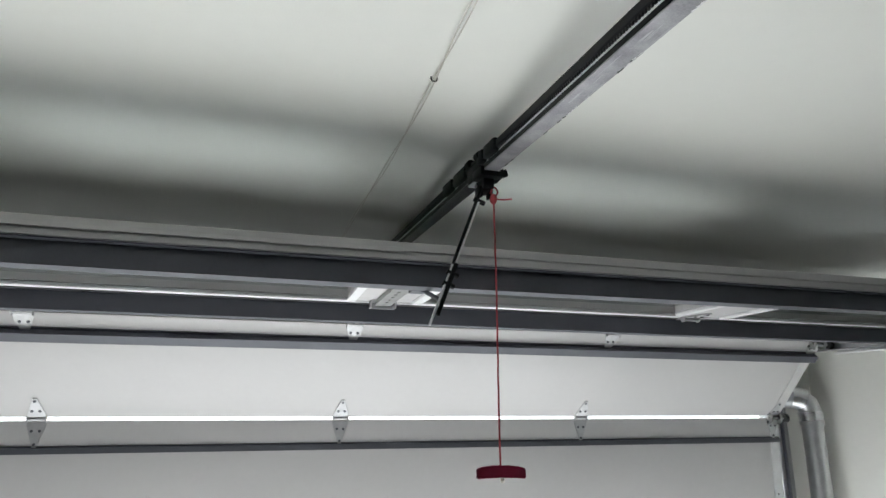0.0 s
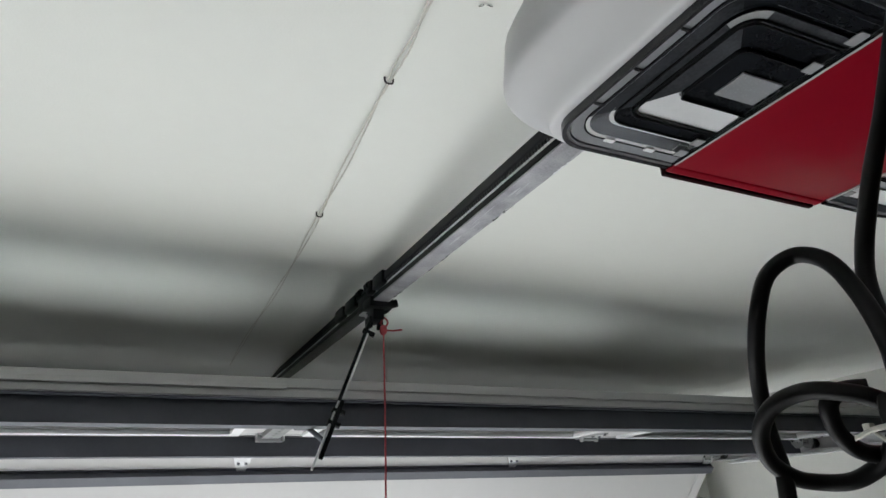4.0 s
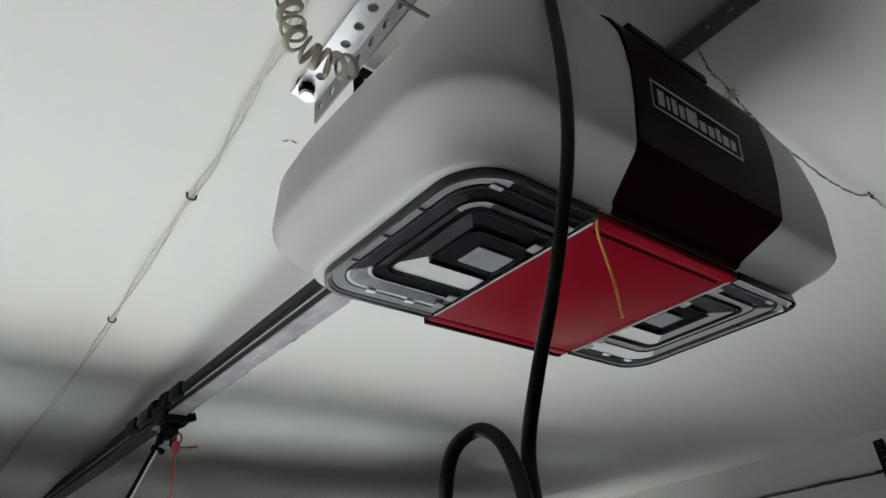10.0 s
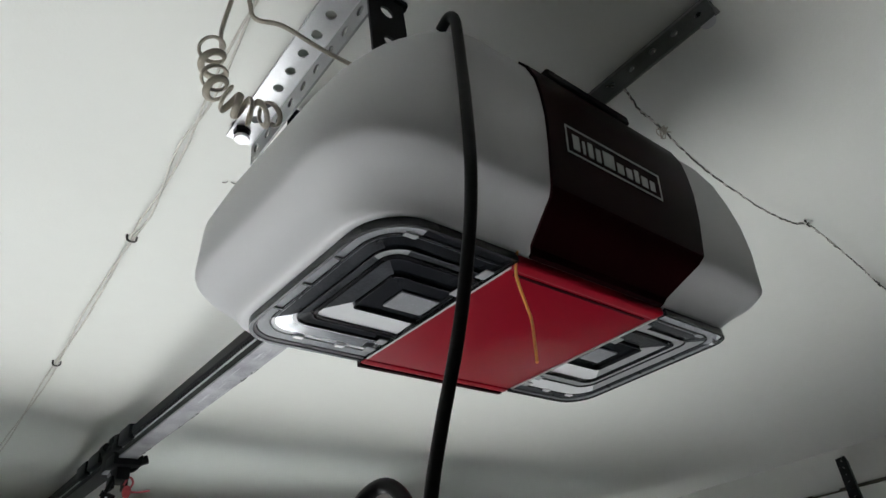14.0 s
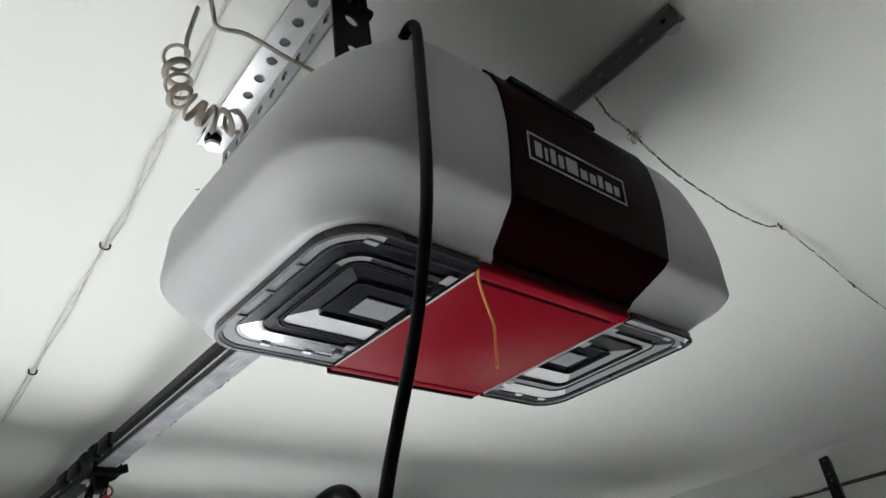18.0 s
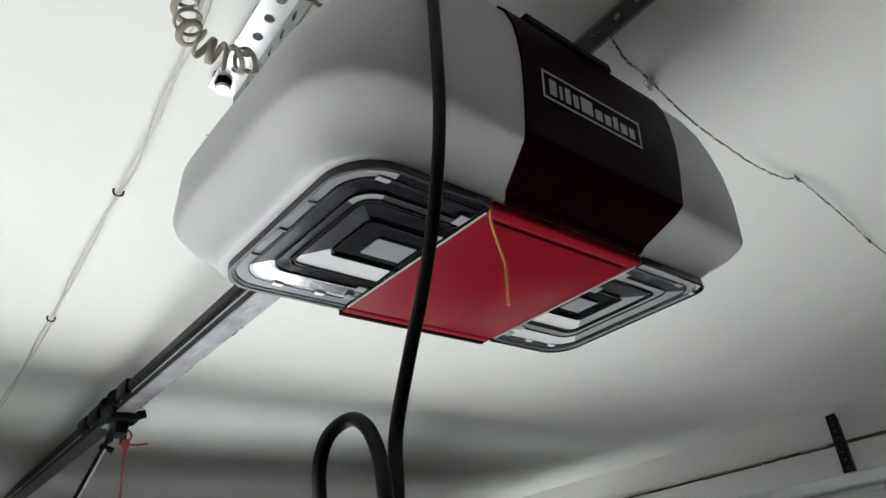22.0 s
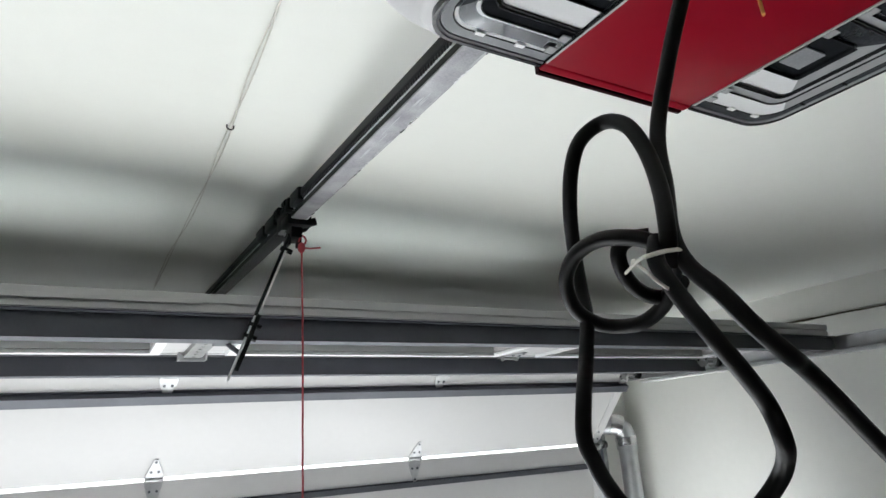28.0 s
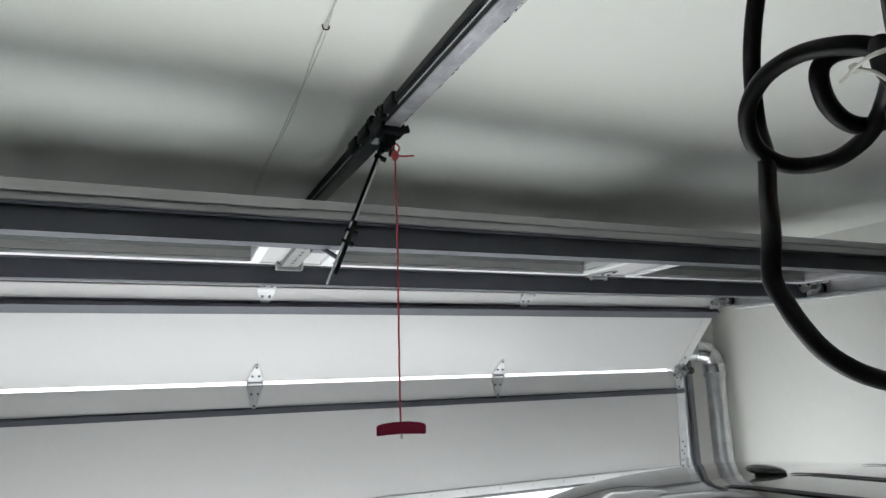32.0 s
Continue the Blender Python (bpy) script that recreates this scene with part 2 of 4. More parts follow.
PANE = clear("window_glass", (0.86, 0.9, 0.9))

# ---- structure ----
XL, XR, YB, YF, DX0, DX1 = -3.3, 2.75, -3.6, 3.78, -2.62, 2.30
CXD = -0.16


def ceiling_z(x):
    return 2.758 - 0.015 * (x + 0.2)


bm = bmesh.new()
c = [(XL, YB), (XR + 0.15, YB), (XR + 0.15, YF + 0.2), (XL, YF + 0.2)]
low = [bm.verts.new((x, y, ceiling_z(x))) for x, y in c]
top = [bm.verts.new((x, y, 3.1)) for x, y in c]
bm.faces.new(low), bm.faces.new(top[::-1])
for i in range(4):
    bm.faces.new((low[i], low[(i + 1) % 4], top[(i + 1) % 4], top[i]))
structure("ceiling", bm, CEILING, "smooth off-white painted drywall garage ceiling")
bm = bmesh.new()
box(bm, (XL - 0.2, YB - 0.2, -0.15), (XR + 0.2, YF + 0.1, 0.0))
structure("floor", bm, CONCRETE, "grey concrete garage floor slab")
bm = bmesh.new()
box(bm, (-400, -400, -0.4), (400, 400, -0.16))
structure("ground", bm, DRIVE, "pale concrete driveway outside the garage")
bm = bmesh.new()
box(bm, (-8, YF + 0.1, -0.16), (8, 30, -0.01))
structure("pavement", bm, DRIVE, "pale sunlit concrete apron before the door")
# unseen walls, kept nearly black so that little light bounces back
bm = bmesh.new()
box(bm, (XL - 0.15, YB, 0), (XL, YF, 2.9))
structure("wall_west", bm, BACKWALL, "unseen side wall, darkened to cut bounced light")
bm = bmesh.new()
box(bm, (XL - 0.15, YB - 0.15, 0), (XR + 0.15, YB, 2.9))
structure("wall_south", bm, BACKWALL, "unseen back wall, darkened to cut bounced light")
bm = bmesh.new()
box(bm, (XR, YB, 0), (XR + 0.15, YF, 2.546))
box(bm, (XR + 0.012, YB, 2.560), (XR + 0.15, YF, 2.9))
box(bm, (XR + 0.03, YB, 2.544), (XR + 0.15, YF, 2.564))
structure("wall_east", bm, WALL, "off-white painted drywall side wall with an open seam")
bm = bmesh.new()
box(bm, (XL, YF, 2.13), (XR + 0.15, YF + 0.16, 2.9))
box(bm, (XL, YF, 0), (DX0 - 0.04, YF + 0.16, 2.13))
box(bm, (DX1 + 0.04, YF, 0), (XR + 0.15, YF + 0.16, 2.13))
structure("wall_north", bm, WALL, "off-white front wall round the garage door opening")
rnd = random.Random(4)
bm = bmesh.new()
y = YB
while y < YF - 0.3:
    d = rnd.uniform(0.05, 0.35)
    box(bm, (XR - 0.001, y, 2.549 + rnd.uniform(-0.002, 0.002)), (XR + 0.014, y + d, 2.557 + rnd.uniform(-0.003, 0.004)))
    y += d + (rnd.uniform(0.0, 0.05) if rnd.random() < 0.4 else 0)
structure("trim", bm, PUTTY, "dark ragged open drywall seam along the wall")
# grey board, its tone lowered further for the shade it stands in
bm = bmesh.new()
box(bm, (DX1 + 0.041, 3.70, 0), (DX1 + 0.165, 3.775, 2.16), 0.004)
structure("door_jamb", bm, JAMBSHADED, "painted timber jamb beside the garage door")
# unseen board added to keep light out of the gap above the door
bm = bmesh.new()
box(bm, (DX0 - 0.04, 3.662, 2.045), (DX1 + 0.04, 3.778, 2.17), 0.004)
structure("door_stop", bm, WALL, "unseen painted stop under the door header, blocking its light gap")

# ---- garage door ----
JOINTS = [(3.635, 1.43), (3.60, 2.005), (3.235, 2.395), (2.672, 2.395), (2.085, 2.400)]
TH = 0.045
HINGE_X = [CXD - 1.22, CXD, CXD + 1.22]
door = thing("garage_door", (CXD, 3.6, 1.47), "white steel sectional garage door, half open, with grey struts", "garage door")


def section_frame(k):
    (y0, z0), (y1, z1) = JOINTS[k], JOINTS[k + 1]
    d = Vector((y1 - y0, z1 - z0))
    n = d.normalized()
    return Matrix(((1, 0, 0, 0), (0, n.x, -n.y, y0), (0, n.y, n.x, z0), (0, 0, 0, 1))), d.length


def strut(bm, m, v, x0, x1, w=0.05, depth=0.05, lip=0.022):
    """A flanged steel channel across a section: its web stands off the panel."""
    t = 0.003
    prof = [(-lip, 0), (-lip, t), (-t, t), (-t, depth), (w, depth), (w, t), (w + lip, t), (w + lip, 0), (w - t, 0), (w - t, depth - t), (0, depth - t), (0, 0)]
    n = 24
    rings = []
    for i in range(n + 1):
        x = x0 + (x1 - x0) * i / n
        wave = 0.002 * math.sin(x * 1.9 + v * 40)
        rings.append([bm.verts.new(m @ Vector((x, v + a, b + wave * (b > t)))) for a, b in prof])
    k = len(prof)
    for a, b in zip(rings, rings[1:]):
        for i in range(k):
            bm.faces.new((a[i], a[(i + 1) % k], b[(i + 1) % k], b[i]))
    bm.faces.new(rings[0]), bm.faces.new(rings[-1][::-1])


def hinge_leaf(bm, m, x, v, way, w=0.036, length=0.10, t=0.004):
    """A tapered leaf from the joint along the panel (way 1: up, -1: down)."""
    pts = [(-w, 0), (w, 0), (w * 0.95, 0.014), (w * 0.42, length * 0.75), (w * 0.22, length), (-w * 0.22, length), (-w * 0.42, length * 0.75), (-w * 0.95, 0.014)]
    mm = m @ Matrix.Translation((x, v, 0.0015)) @ Matrix.Diagonal((1, way, 1, 1))
    prism(bm, pts, mm, t)
    nrm = (mm.to_3x3() @ Vector((0, 0, 1))).normalized()
    return [(mm @ Vector((px, pv, t)), nrm) for px, pv in ((0, length * 0.87), (-w * 0.4, 0.035), (w * 0.4, 0.035))]


def hinge(parent, k, x, end=False):
    """The hinge on the joint between section k and k + 1."""
    ma, la = section_frame(k)
    mb, _ = section_frame(k + 1)
    bm = bmesh.new()
    hole_marks = hinge_leaf(bm, ma, x, la - 0.012, -1) + hinge_leaf(bm, mb, x, 0.012, 1)
    p = ma @ Vector((x, la, 0.010))
    rod(bm, p - Vector((0.036, 0, 0)), p + Vector((0.036, 0, 0)), 0.0065, 10)
    for dx in (-0.034, 0.034):
        prism(bm, [(-0.016, -0.010), (0.016, -0.010), (0.010, 0.010), (-0.010, 0.010)], Matrix.Translation(p + Vector((dx - 0.0015, 0, 0))) @ ma.to_3x3().to_4x4() @ pose(0, 0, 0, 90, 0, 90), 0.003)
    ob = part("hinge", bm, HINGEZINC, parent, "zinc-plated door hinge")
    # dark discs stand for the shaded holes in the leaves
    for q, nrm in hole_marks:
        bm = bmesh.new()
        rod(bm, q - nrm * 0.001, q + nrm * 0.0035, 0.0058, 6)
        part("screw", bm, STRUT, ob, "dark disc standing for a screw hole")
    if end:
        bm = bmesh.new()
        q = ma @ Vector((x, la - 0.005, 0.022))
        for dx in (-0.034, 0.032):
            plate = [(-0.036, -0.020), (0.036, -0.020), (0.030, 0.004), (0.014, 0.022), (-0.014, 0.022), (-0.030, 0.004)]
            prism(bm, plate, Matrix.Translation(q + Vector((dx, 0, 0))) @ ma.to_3x3().to_4x4() @ pose(0, 0, 0, 90, 0, 90), 0.003)
        rod(bm, q + Vector((-0.04, 0, 0)), q + Vector((0.10, 0, 0)), 0.006, 10)
        rod(bm, q + Vector((-0.036, 0, 0)), q + Vector((0.036, 0, 0)), 0.010, 12)
        part("roller_bracket", bm, DULLZINC, ob)
        # two dark discs painted as holes on the near side plate
        for dy in (-0.022, 0.022):
            bm = bmesh.new()
            c = q + ma.to_3x3() @ Vector((0, dy, -0.012))
            rod(bm, c + Vector((-0.0365, 0, 0)), c + Vector((-0.0335, 0, 0)), 0.0055, 10)
            part("bolt", bm, BLACKSTEEL, ob, "dark disc standing for a punched hole")
        bm = bmesh.new()
        rod(bm, q + Vector((0.062, 0, 0)), q + Vector((0.085, 0, 0)), 0.023, 20)
        part("roller", bm, RUBBER, ob, "black nylon roller")


WIN_V = (0.075, 0.395)
for k in range(4):
    m, length = section_frame(k)
    bm = bmesh.new()
    g0, g1 = (0.0 if k == 0 else 0.006), (0.006 if k < 3 else 0.0)
    if k == 0:
        g1 = 0.009
    if k == 1:
        g0 = 0.009
    x0, x1 = DX0, DX1
    if k < 3:
        box(bm, (x0, g0, -TH), (x1, length - g1, 0), 0.003, m)
    else:
        edges = [x0] + [b for hx in [CXD - 1.22, CXD, CXD + 1.22] for b in (hx - 0.125, hx + 0.125)] + [x1]
        edges[0], edges[-1] = x0 + 0.17, x1 - 0.17
        box(bm, (x0, g0, -TH), (x1, WIN_V[0], 0), 0.003, m)
        box(bm, (x0, WIN_V[1], -TH), (x1, length, 0), 0.003, m)
        xs = [x0] + edges + [x1]
        for a, b in zip(xs[0::2], xs[1::2]):
            box(bm, (a, WIN_V[0] - 0.001, -TH + 0.0005), (b, WIN_V[1] + 0.001, -0.0005), 0.0, m)
        cells = list(zip(edges[0::2], edges[1::2]))
    panel = part("section", bm, DOORWHITE, door, "white enamelled steel door section", 40)
    bm = bmesh.new()
    strut(bm, m, length - (0.13, 0.118, 0.105, 0.06)[k], x0 - 0.02, x1 + (0.05 if k == 3 else 0.0), (0.016, 0.036, 0.05, 0.05)[k], (0.010, 0.03, 0.062, 0.056)[k], (0.008, 0.010, 0.022, 0.022)[k])
    part("strut", bm, STRUT, panel, "long dull galvanized steel strut")
    for x in (x0, x1 - 0.055):
        bm = bmesh.new()
        box(bm, (x - 0.002, 0.005, -TH), (x + 0.057, length - 0.005, 0.003), 0.0, m)
        part("end_stile", bm, DOORWHITE if k else ZINC, panel)
    if k < 3:
        for hx in HINGE_X:
            hinge(panel, k, hx)
        for hx in (x0 + 0.04, x1 - 0.04):
            hinge(panel, k, hx, True)
    if k == 0:
        bm = bmesh.new()
        box(bm, (x0, -0.012, -TH), (x1, 0.028, 0.004), 0.003, m)
        part("bottom_rail", bm, FRAMEWHITE, panel, "pale aluminium bottom rail")
        bm = bmesh.new()
        tube(bm, [m @ Vector((x0 + (x1 - x0) * i / 8, -0.020, -TH / 2)) for i in range(9)], 0.009, 8, 2.2)
        part("bottom_seal", bm, RUBBER, panel, "black rubber bottom seal", 60)
        bm = bmesh.new()
        for i in range(26):
            q = m @ Vector((x0 + 0.1 + i * (x1 - x0 - 0.2) / 25, 0.012, 0.004))
            rod(bm, q, q + m.to_3x3() @ Vector((0, 0, 0.003)), 0.005, 6)
        part("rivet", bm, ZINC, panel, "row of small rivets")
        for hx in (x0 + 0.03, x1 - 0.03):
            bm = bmesh.new()
            box(bm, (hx - 0.026, 0.0, 0.0035), (hx + 0.026, 0.19, 0.0075), 0.0015, m)
            box(bm, (hx + 0.010, 0.02, 0.0065), (hx + 0.026, 0.075, 0.03), 0.002, m)
            corner = part("corner_bracket", bm, ZINC, panel, "punched zinc corner bracket")
            # raised dark discs take the place of the bracket's punched holes
            for u, v in ((-0.014, 0.03), (-0.012, 0.06), (0.0, 0.095), (-0.014, 0.115), (0.008, 0.135), (-0.006, 0.165)):
                bm = bmesh.new()
                q = m @ Vector((hx + u, v, 0.0072))
                rod(bm, q, q + m.to_3x3() @ Vector((0, 0, 0.0015)), 0.0048, 8)
                part("bolt", bm, BLACKSTEEL, corner, "dark disc standing for a punched hole")
    if k == 3:
        bm = bmesh.new()
        box(bm, (x0, length - 0.002, -TH - 0.004), (x1, length + 0.006, -0.026), 0.002, m)
        box(bm, (x0, length - 0.002, -0.020), (x1, length + 0.004, -0.004), 0.002, m)
        part("top_edge", bm, DOORWHITE, panel, "grooved white top edge")
        bm = bmesh.new()
        box(bm, (x0 + 0.3, length + 0.004, -0.034), (CXD - 0.06, length + 0.012, -0.022), 0.002, m)
        part("top_seal", bm, DOORWHITE, panel, "short strip of pale seal")
        for a, b in cells:
            bm = bmesh.new()
            f = 0.03
            for lo, hi in (((a - f, WIN_V[0] - f, 0.001), (b + f, WIN_V[0], 0.013)), ((a - f, WIN_V[1], 0.001), (b + f, WIN_V[1] + f, 0.013)), ((a - f, WIN_V[0], 0.001), (a, WIN_V[1], 0.0125)), ((b, WIN_V[0], 0.001), (b + f, WIN_V[1], 0.0125))):
                box(bm, lo, hi, 0.003, m)
            wf = part("window_frame", bm, FRAMEWHITE, panel, "white window frame", 40)
            bm = bmesh.new()
            box(bm, (a - 0.003, WIN_V[0] - 0.003, -0.026), (b + 0.003, WIN_V[1] + 0.003, -0.022), 0, m)
            pane = part("pane", bm, PANE, wf, "clear window pane")
            pane.visible_shadow = False
        for hx, sd in ((x0 + 0.05, -1), (x1 - 0.05, 1)):
            bm = bmesh.new()
            box(bm, (hx - 0.028, length - 0.16, 0.003), (hx + 0.028, length - 0.085, 0.007), 0.001, m)
            box(bm, (hx - 0.028, length - 0.16, 0.007), (hx - 0.024, length - 0.10, 0.034), 0.001, m)
            box(bm, (hx + 0.024, length - 0.16, 0.007), (hx + 0.028, length - 0.10, 0.034), 0.001, m)
            q = m @ Vector((hx, length - 0.13, 0.022))
            rod(bm, q - Vector((sd * 0.03, 0, 0)), q + Vector((sd * 0.13, 0, 0)), 0.006, 10)
            fixture = part("top_fixture", bm, DULLZINC, panel, "zinc top roller fixture")
            bm = bmesh.new()
            rod(bm, q + Vector((sd * 0.066, 0, 0)), q + Vector((sd * 0.088, 0, 0)), 0.022, 20)
            part("roller", bm, RUBBER, fixture, "black nylon roller")
        # the perforated stiffener and bracket of the opener arm
        bm = bmesh.new()
        mm = m @ Matrix.Translation((CXD - 0.026, 0.03, 0.0145))
        perforated(bm, 0.052, 0.50, 0.003, 0.042, 0.006, mm)
        box(bm, (CXD - 0.026, 0.03, 0.002), (CXD - 0.023, 0.53, 0.0145), 0, m)
        box(bm, (CXD + 0.023, 0.03, 0.002), (CXD + 0.026, 0.53, 0.0145), 0, m)
        part("stiffener", bm, DULLZINC, panel, "perforated zinc stiffener")
        bm = bmesh.new()
        box(bm, (CXD - 0.042, 0.010, 0.002), (CXD + 0.042, 0.016, 0.026), 0.001, m)
        box(bm, (CXD - 0.042, 0.016, 0.002), (CXD - 0.038, 0.050, 0.026), 0.001, m)
        box(bm, (CXD + 0.038, 0.016, 0.002), (CXD + 0.042, 0.050, 0.026), 0.001, m)
        part("stiffener_foot", bm, ZINC, panel, "folded zinc foot")

# ---- door tracks ----
def track(name, x, side):
    ob = thing(name, (x, 3.66, 0.0), "galvanized steel garage door track with curved corner", "door track", "door tracks")
    line = [(3.675, 0.02), (3.672, 2.0)]
    r, cy, cz = 0.36, 3.67 - 0.36, 2.015
    line += [(cy + r * math.cos(a), cz + r * math.sin(a)) for a in (radians(90 * i / 10) for i in range(1, 11))]
    line += [(0.2, 2.365)]
    prof = [(0.0, -0.028), (0.026, -0.028), (0.026, 0.028), (0.0, 0.028), (0.0, 0.022), (0.0, 0.0255), (0.0235, 0.0255), (0.0235, -0.0255), (0.0, -0.0255)]
    bm = bmesh.new()
    rings = []
    for i, (y, z) in enumerate(line):
        p, q = line[max(i - 1, 0)], line[min(i + 1, len(line) - 1)]
        d = Vector((q[0] - p[0], q[1] - p[1])).normalized()
        rings.append([bm.verts.new((x + side * u, y - d.y * w, z + d.x * w)) for u, w in prof])
    n = len(prof)
    for a, b in zip(rings, rings[1:]):
        for i in range(n):
            bm.faces.new((a[i], a[(i + 1) % n], b[(i + 1) % n], b[i]))
    part("rail", bm, ZINC, ob)
    # angle nearly white: the strong light on its lower edge is painted in
    bm = bmesh.new()
    box(bm, (min(x + side * 0.002, x + side * 0.034), 0.2, 2.325), (max(x + side * 0.002, x + side * 0.034), 3.2, 2.331), 0.001)
    box(bm, (x + side * 0.027, 0.2, 2.327), (x + side * 0.031, 3.2, 2.398), 0.001)
    part("angle", bm, LITGALV, ob, "long galvanized angle iron")
    bm = bmesh.new()
    box(bm, (min(x + side * 0.028, x + side * 0.075), 3.69, 0.02), (max(x + side * 0.028, x + side * 0.075), 3.696, 2.05), 0.001)
    box(bm, (min(x + side * 0.026, x + side * 0.031), 3.62, 0.02), (max(x + side * 0.026, x + side * 0.031), 3.694, 2.05), 0.001)
    part("wall_angle", bm, STRUT, ob)
    return ob


track("door_track", DX1 + 0.03, 1)
track("door_track", DX0 - 0.03, -1)
hanger = thing("track_hanger", (2.37, 1.38, 2.38), "dark perforated angle hanging the door track", "bracket")
a, b = Vector((2.36, 1.377, 2.375)), Vector((2.735, 1.48, 2.675))
bm = bmesh.new()
d = (b - a).normalized()
sx = Vector((0, 1, 0)) - d * d.y
sx.normalize()
mm = Matrix.Translation(a - sx * 0.02) @ Matrix((sx, d, sx.cross(d))).transposed().to_4x4()
perforated(bm, 0.04, (b - a).length, 0.003, 0.05, 0.005, mm)
box(bm, (0, 0, 0), (0.003, (b - a).length, 0.03), 0, mm)
part("strip", bm, BLACKSTEEL, hanger)
bm = bmesh.new()
rod(bm, b - sx * 0.01, b + Vector((0.02, 0, 0.0)), 0.006, 6)
part("bolt", bm, ZINC, hanger)

# ---- opener rail ----
def rail_z(y):
    return 2.600 + 0.052 * (y - 1.2)


RS = 0.052
RM = Matrix.Translation((-0.003, 1.0, rail_z(1.0))) @ Matrix(((1, 0, 0, 0), (0, 1, 0, 0), (0, RS, 1, 0), (0, 0, 0, 1)))
RL = 2.76
orail = thing("opener_rail", (0, 1.0, rail_z(1.0)), "long steel rail of the garage door opener, scuffed underneath", "opener rail")
bm = bmesh.new()
box(bm, (-0.020, 0, 0.0), (0.020, 1.17, 0.004), 0.001, RM)
part("flange", bm, RAILGREY, orail, "scuffed grey steel underside")
bm = bmesh.new()
box(bm, (-0.020, 1.171, 0.0), (0.020, RL, 0.004), 0.001, RM)
part("flange", bm, DARKGLOSS, orail, "dark glossy steel underside past the trolley")
rn = random.Random(11)
for i in range(12):
    bm = bmesh.new()
    y, w, h = rn.uniform(0.05, 0.72), rn.uniform(0.02, 0.06), rn.uniform(0.0012, 0.0032)
    x = rn.choice((rn.uniform(-0.012, 0.004), 0.017))
    pts = [(x + h * math.cos(a) * rn.uniform(0.5, 1.0), y + w * math.sin(a) * rn.uniform(0.5, 1.0)) for a in (2 * math.pi * j / 11 for j in range(11))]
    prism(bm, pts, RM @ Matrix.Translation((0, 0, -0.0004)), 0.0003)
    part("scuff", bm, WORN, orail)
for i in range(26):
    bm = bmesh.new()
    y, w = rn.uniform(0.05, 1.1), rn.uniform(0.004, 0.020)
    pts = [(0.0205, y - w), (0.0205, y + w), (0.0205 - rn.uniform(0.002, 0.005), y + w * 0.6), (0.0205 - rn.uniform(0.001, 0.003), y), (0.0205 - rn.uniform(0.002, 0.004), y - w * 0.5)]
    prism(bm, pts, RM @ Matrix.Translation((0, 0, -0.0004)), 0.0003)
    if i % 3:
        part("chip", bm, FLAKE, orail, "bright flaked edge")
    else:
        part("chip", bm, BLACKSTEEL, orail, "dark chipped edge")
bm = bmesh.new()
box(bm, (-0.020, 0, 0.0045), (0.017, RL, 0.017), 0.002, RM)
part("web", bm, BLACKSTEEL, orail, "black channel side")
# white strip stands in for the bright ceiling seen through the slot
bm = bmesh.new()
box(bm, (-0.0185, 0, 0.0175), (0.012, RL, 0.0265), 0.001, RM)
part("slot_fill", bm, BRIGHTWHITE, orail, "white filler strip for the ceiling seen through the slot")
bm = bmesh.new()
box(bm, (-0.026, 0, 0.027), (0.014, RL, 0.046), 0.002, RM)
part("top_channel", bm, BLACKSTEEL, orail)
bm = bmesh.new()
for i in range(250):
    box(bm, (-0.0222, 0.1 + i * 0.0085, 0.0222), (-0.0175, 0.1045 + i * 0.0085, 0.0272), 0, RM)
tagged(part("belt_teeth", bm, RUBBER, orail, "toothed black drive belt"), kind="stuff")
bm = bmesh.new()
box(bm, (-0.03, RL - 0.02, -0.02), (0.03, RL, 0.05), 0.003, RM)
part("header_bracket", bm, STRUT, orail)

# ---- trolley, arm and release cord ----
TY = 2.060
trolley = thing("opener_trolley", (0, TY, rail_z(TY)), "black plastic trolley riding on the opener rail", "trolley")
TM = Matrix.Translation((0, TY, rail_z(TY))) @ RM.to_3x3().to_4x4()
bm = bmesh.new()
box(bm, (-0.032, -0.03, -0.014), (0.030, 0.040, 0.012), 0.004, TM)
box(bm, (-0.029, -0.01, -0.006), (-0.021, 0.09, 0.040), 0.003, TM)
box(bm, (0.0225, -0.01, -0.006), (0.029, 0.09, 0.030), 0.003, TM)
box(bm, (-0.016, -0.005, -0.042), (0.014, 0.065, -0.010), 0.005, TM)
box(bm, (-0.022, 0.01, -0.060), (-0.012, 0.05, -0.03), 0.003, TM)
box(bm, (0.008, 0.01, -0.060), (0.016, 0.045, -0.03), 0.003, TM)
part("body", bm, BLACKSTEEL, trolley, "", 40)
bm = bmesh.new()
box(bm, (-0.0215, 0.0405, -0.009), (0.0215, 0.105, -0.0045), 0.001, TM)
part("wear_plate", bm, ZINC, trolley, "bright metal plate")
bm = bmesh.new()
tube(bm, smooth_path([TM @ Vector(p) for p in ((-0.01, 0.03, -0.012), (0.02, 0.015, -0.014), (0.030, 0.0, -0.004), (0.042, -0.004, 0.004))], 4), 0.008, 10)
rod(bm, TM @ Vector((0.034, -0.003, 0.001)), TM @ Vector((0.048, -0.006, 0.006)), 0.0105, 12)
part("release_lever", bm, BLACKSTEEL, trolley, "", 40)
bm = bmesh.new()
for y, s in ((-0.13, 0.075), (-0.045, 0.04), (0.10, 0.10), (0.22, 0.09)):
    box(bm, (-0.036, y, 0.018), (-0.016, y + s, 0.052), 0.005, TM)
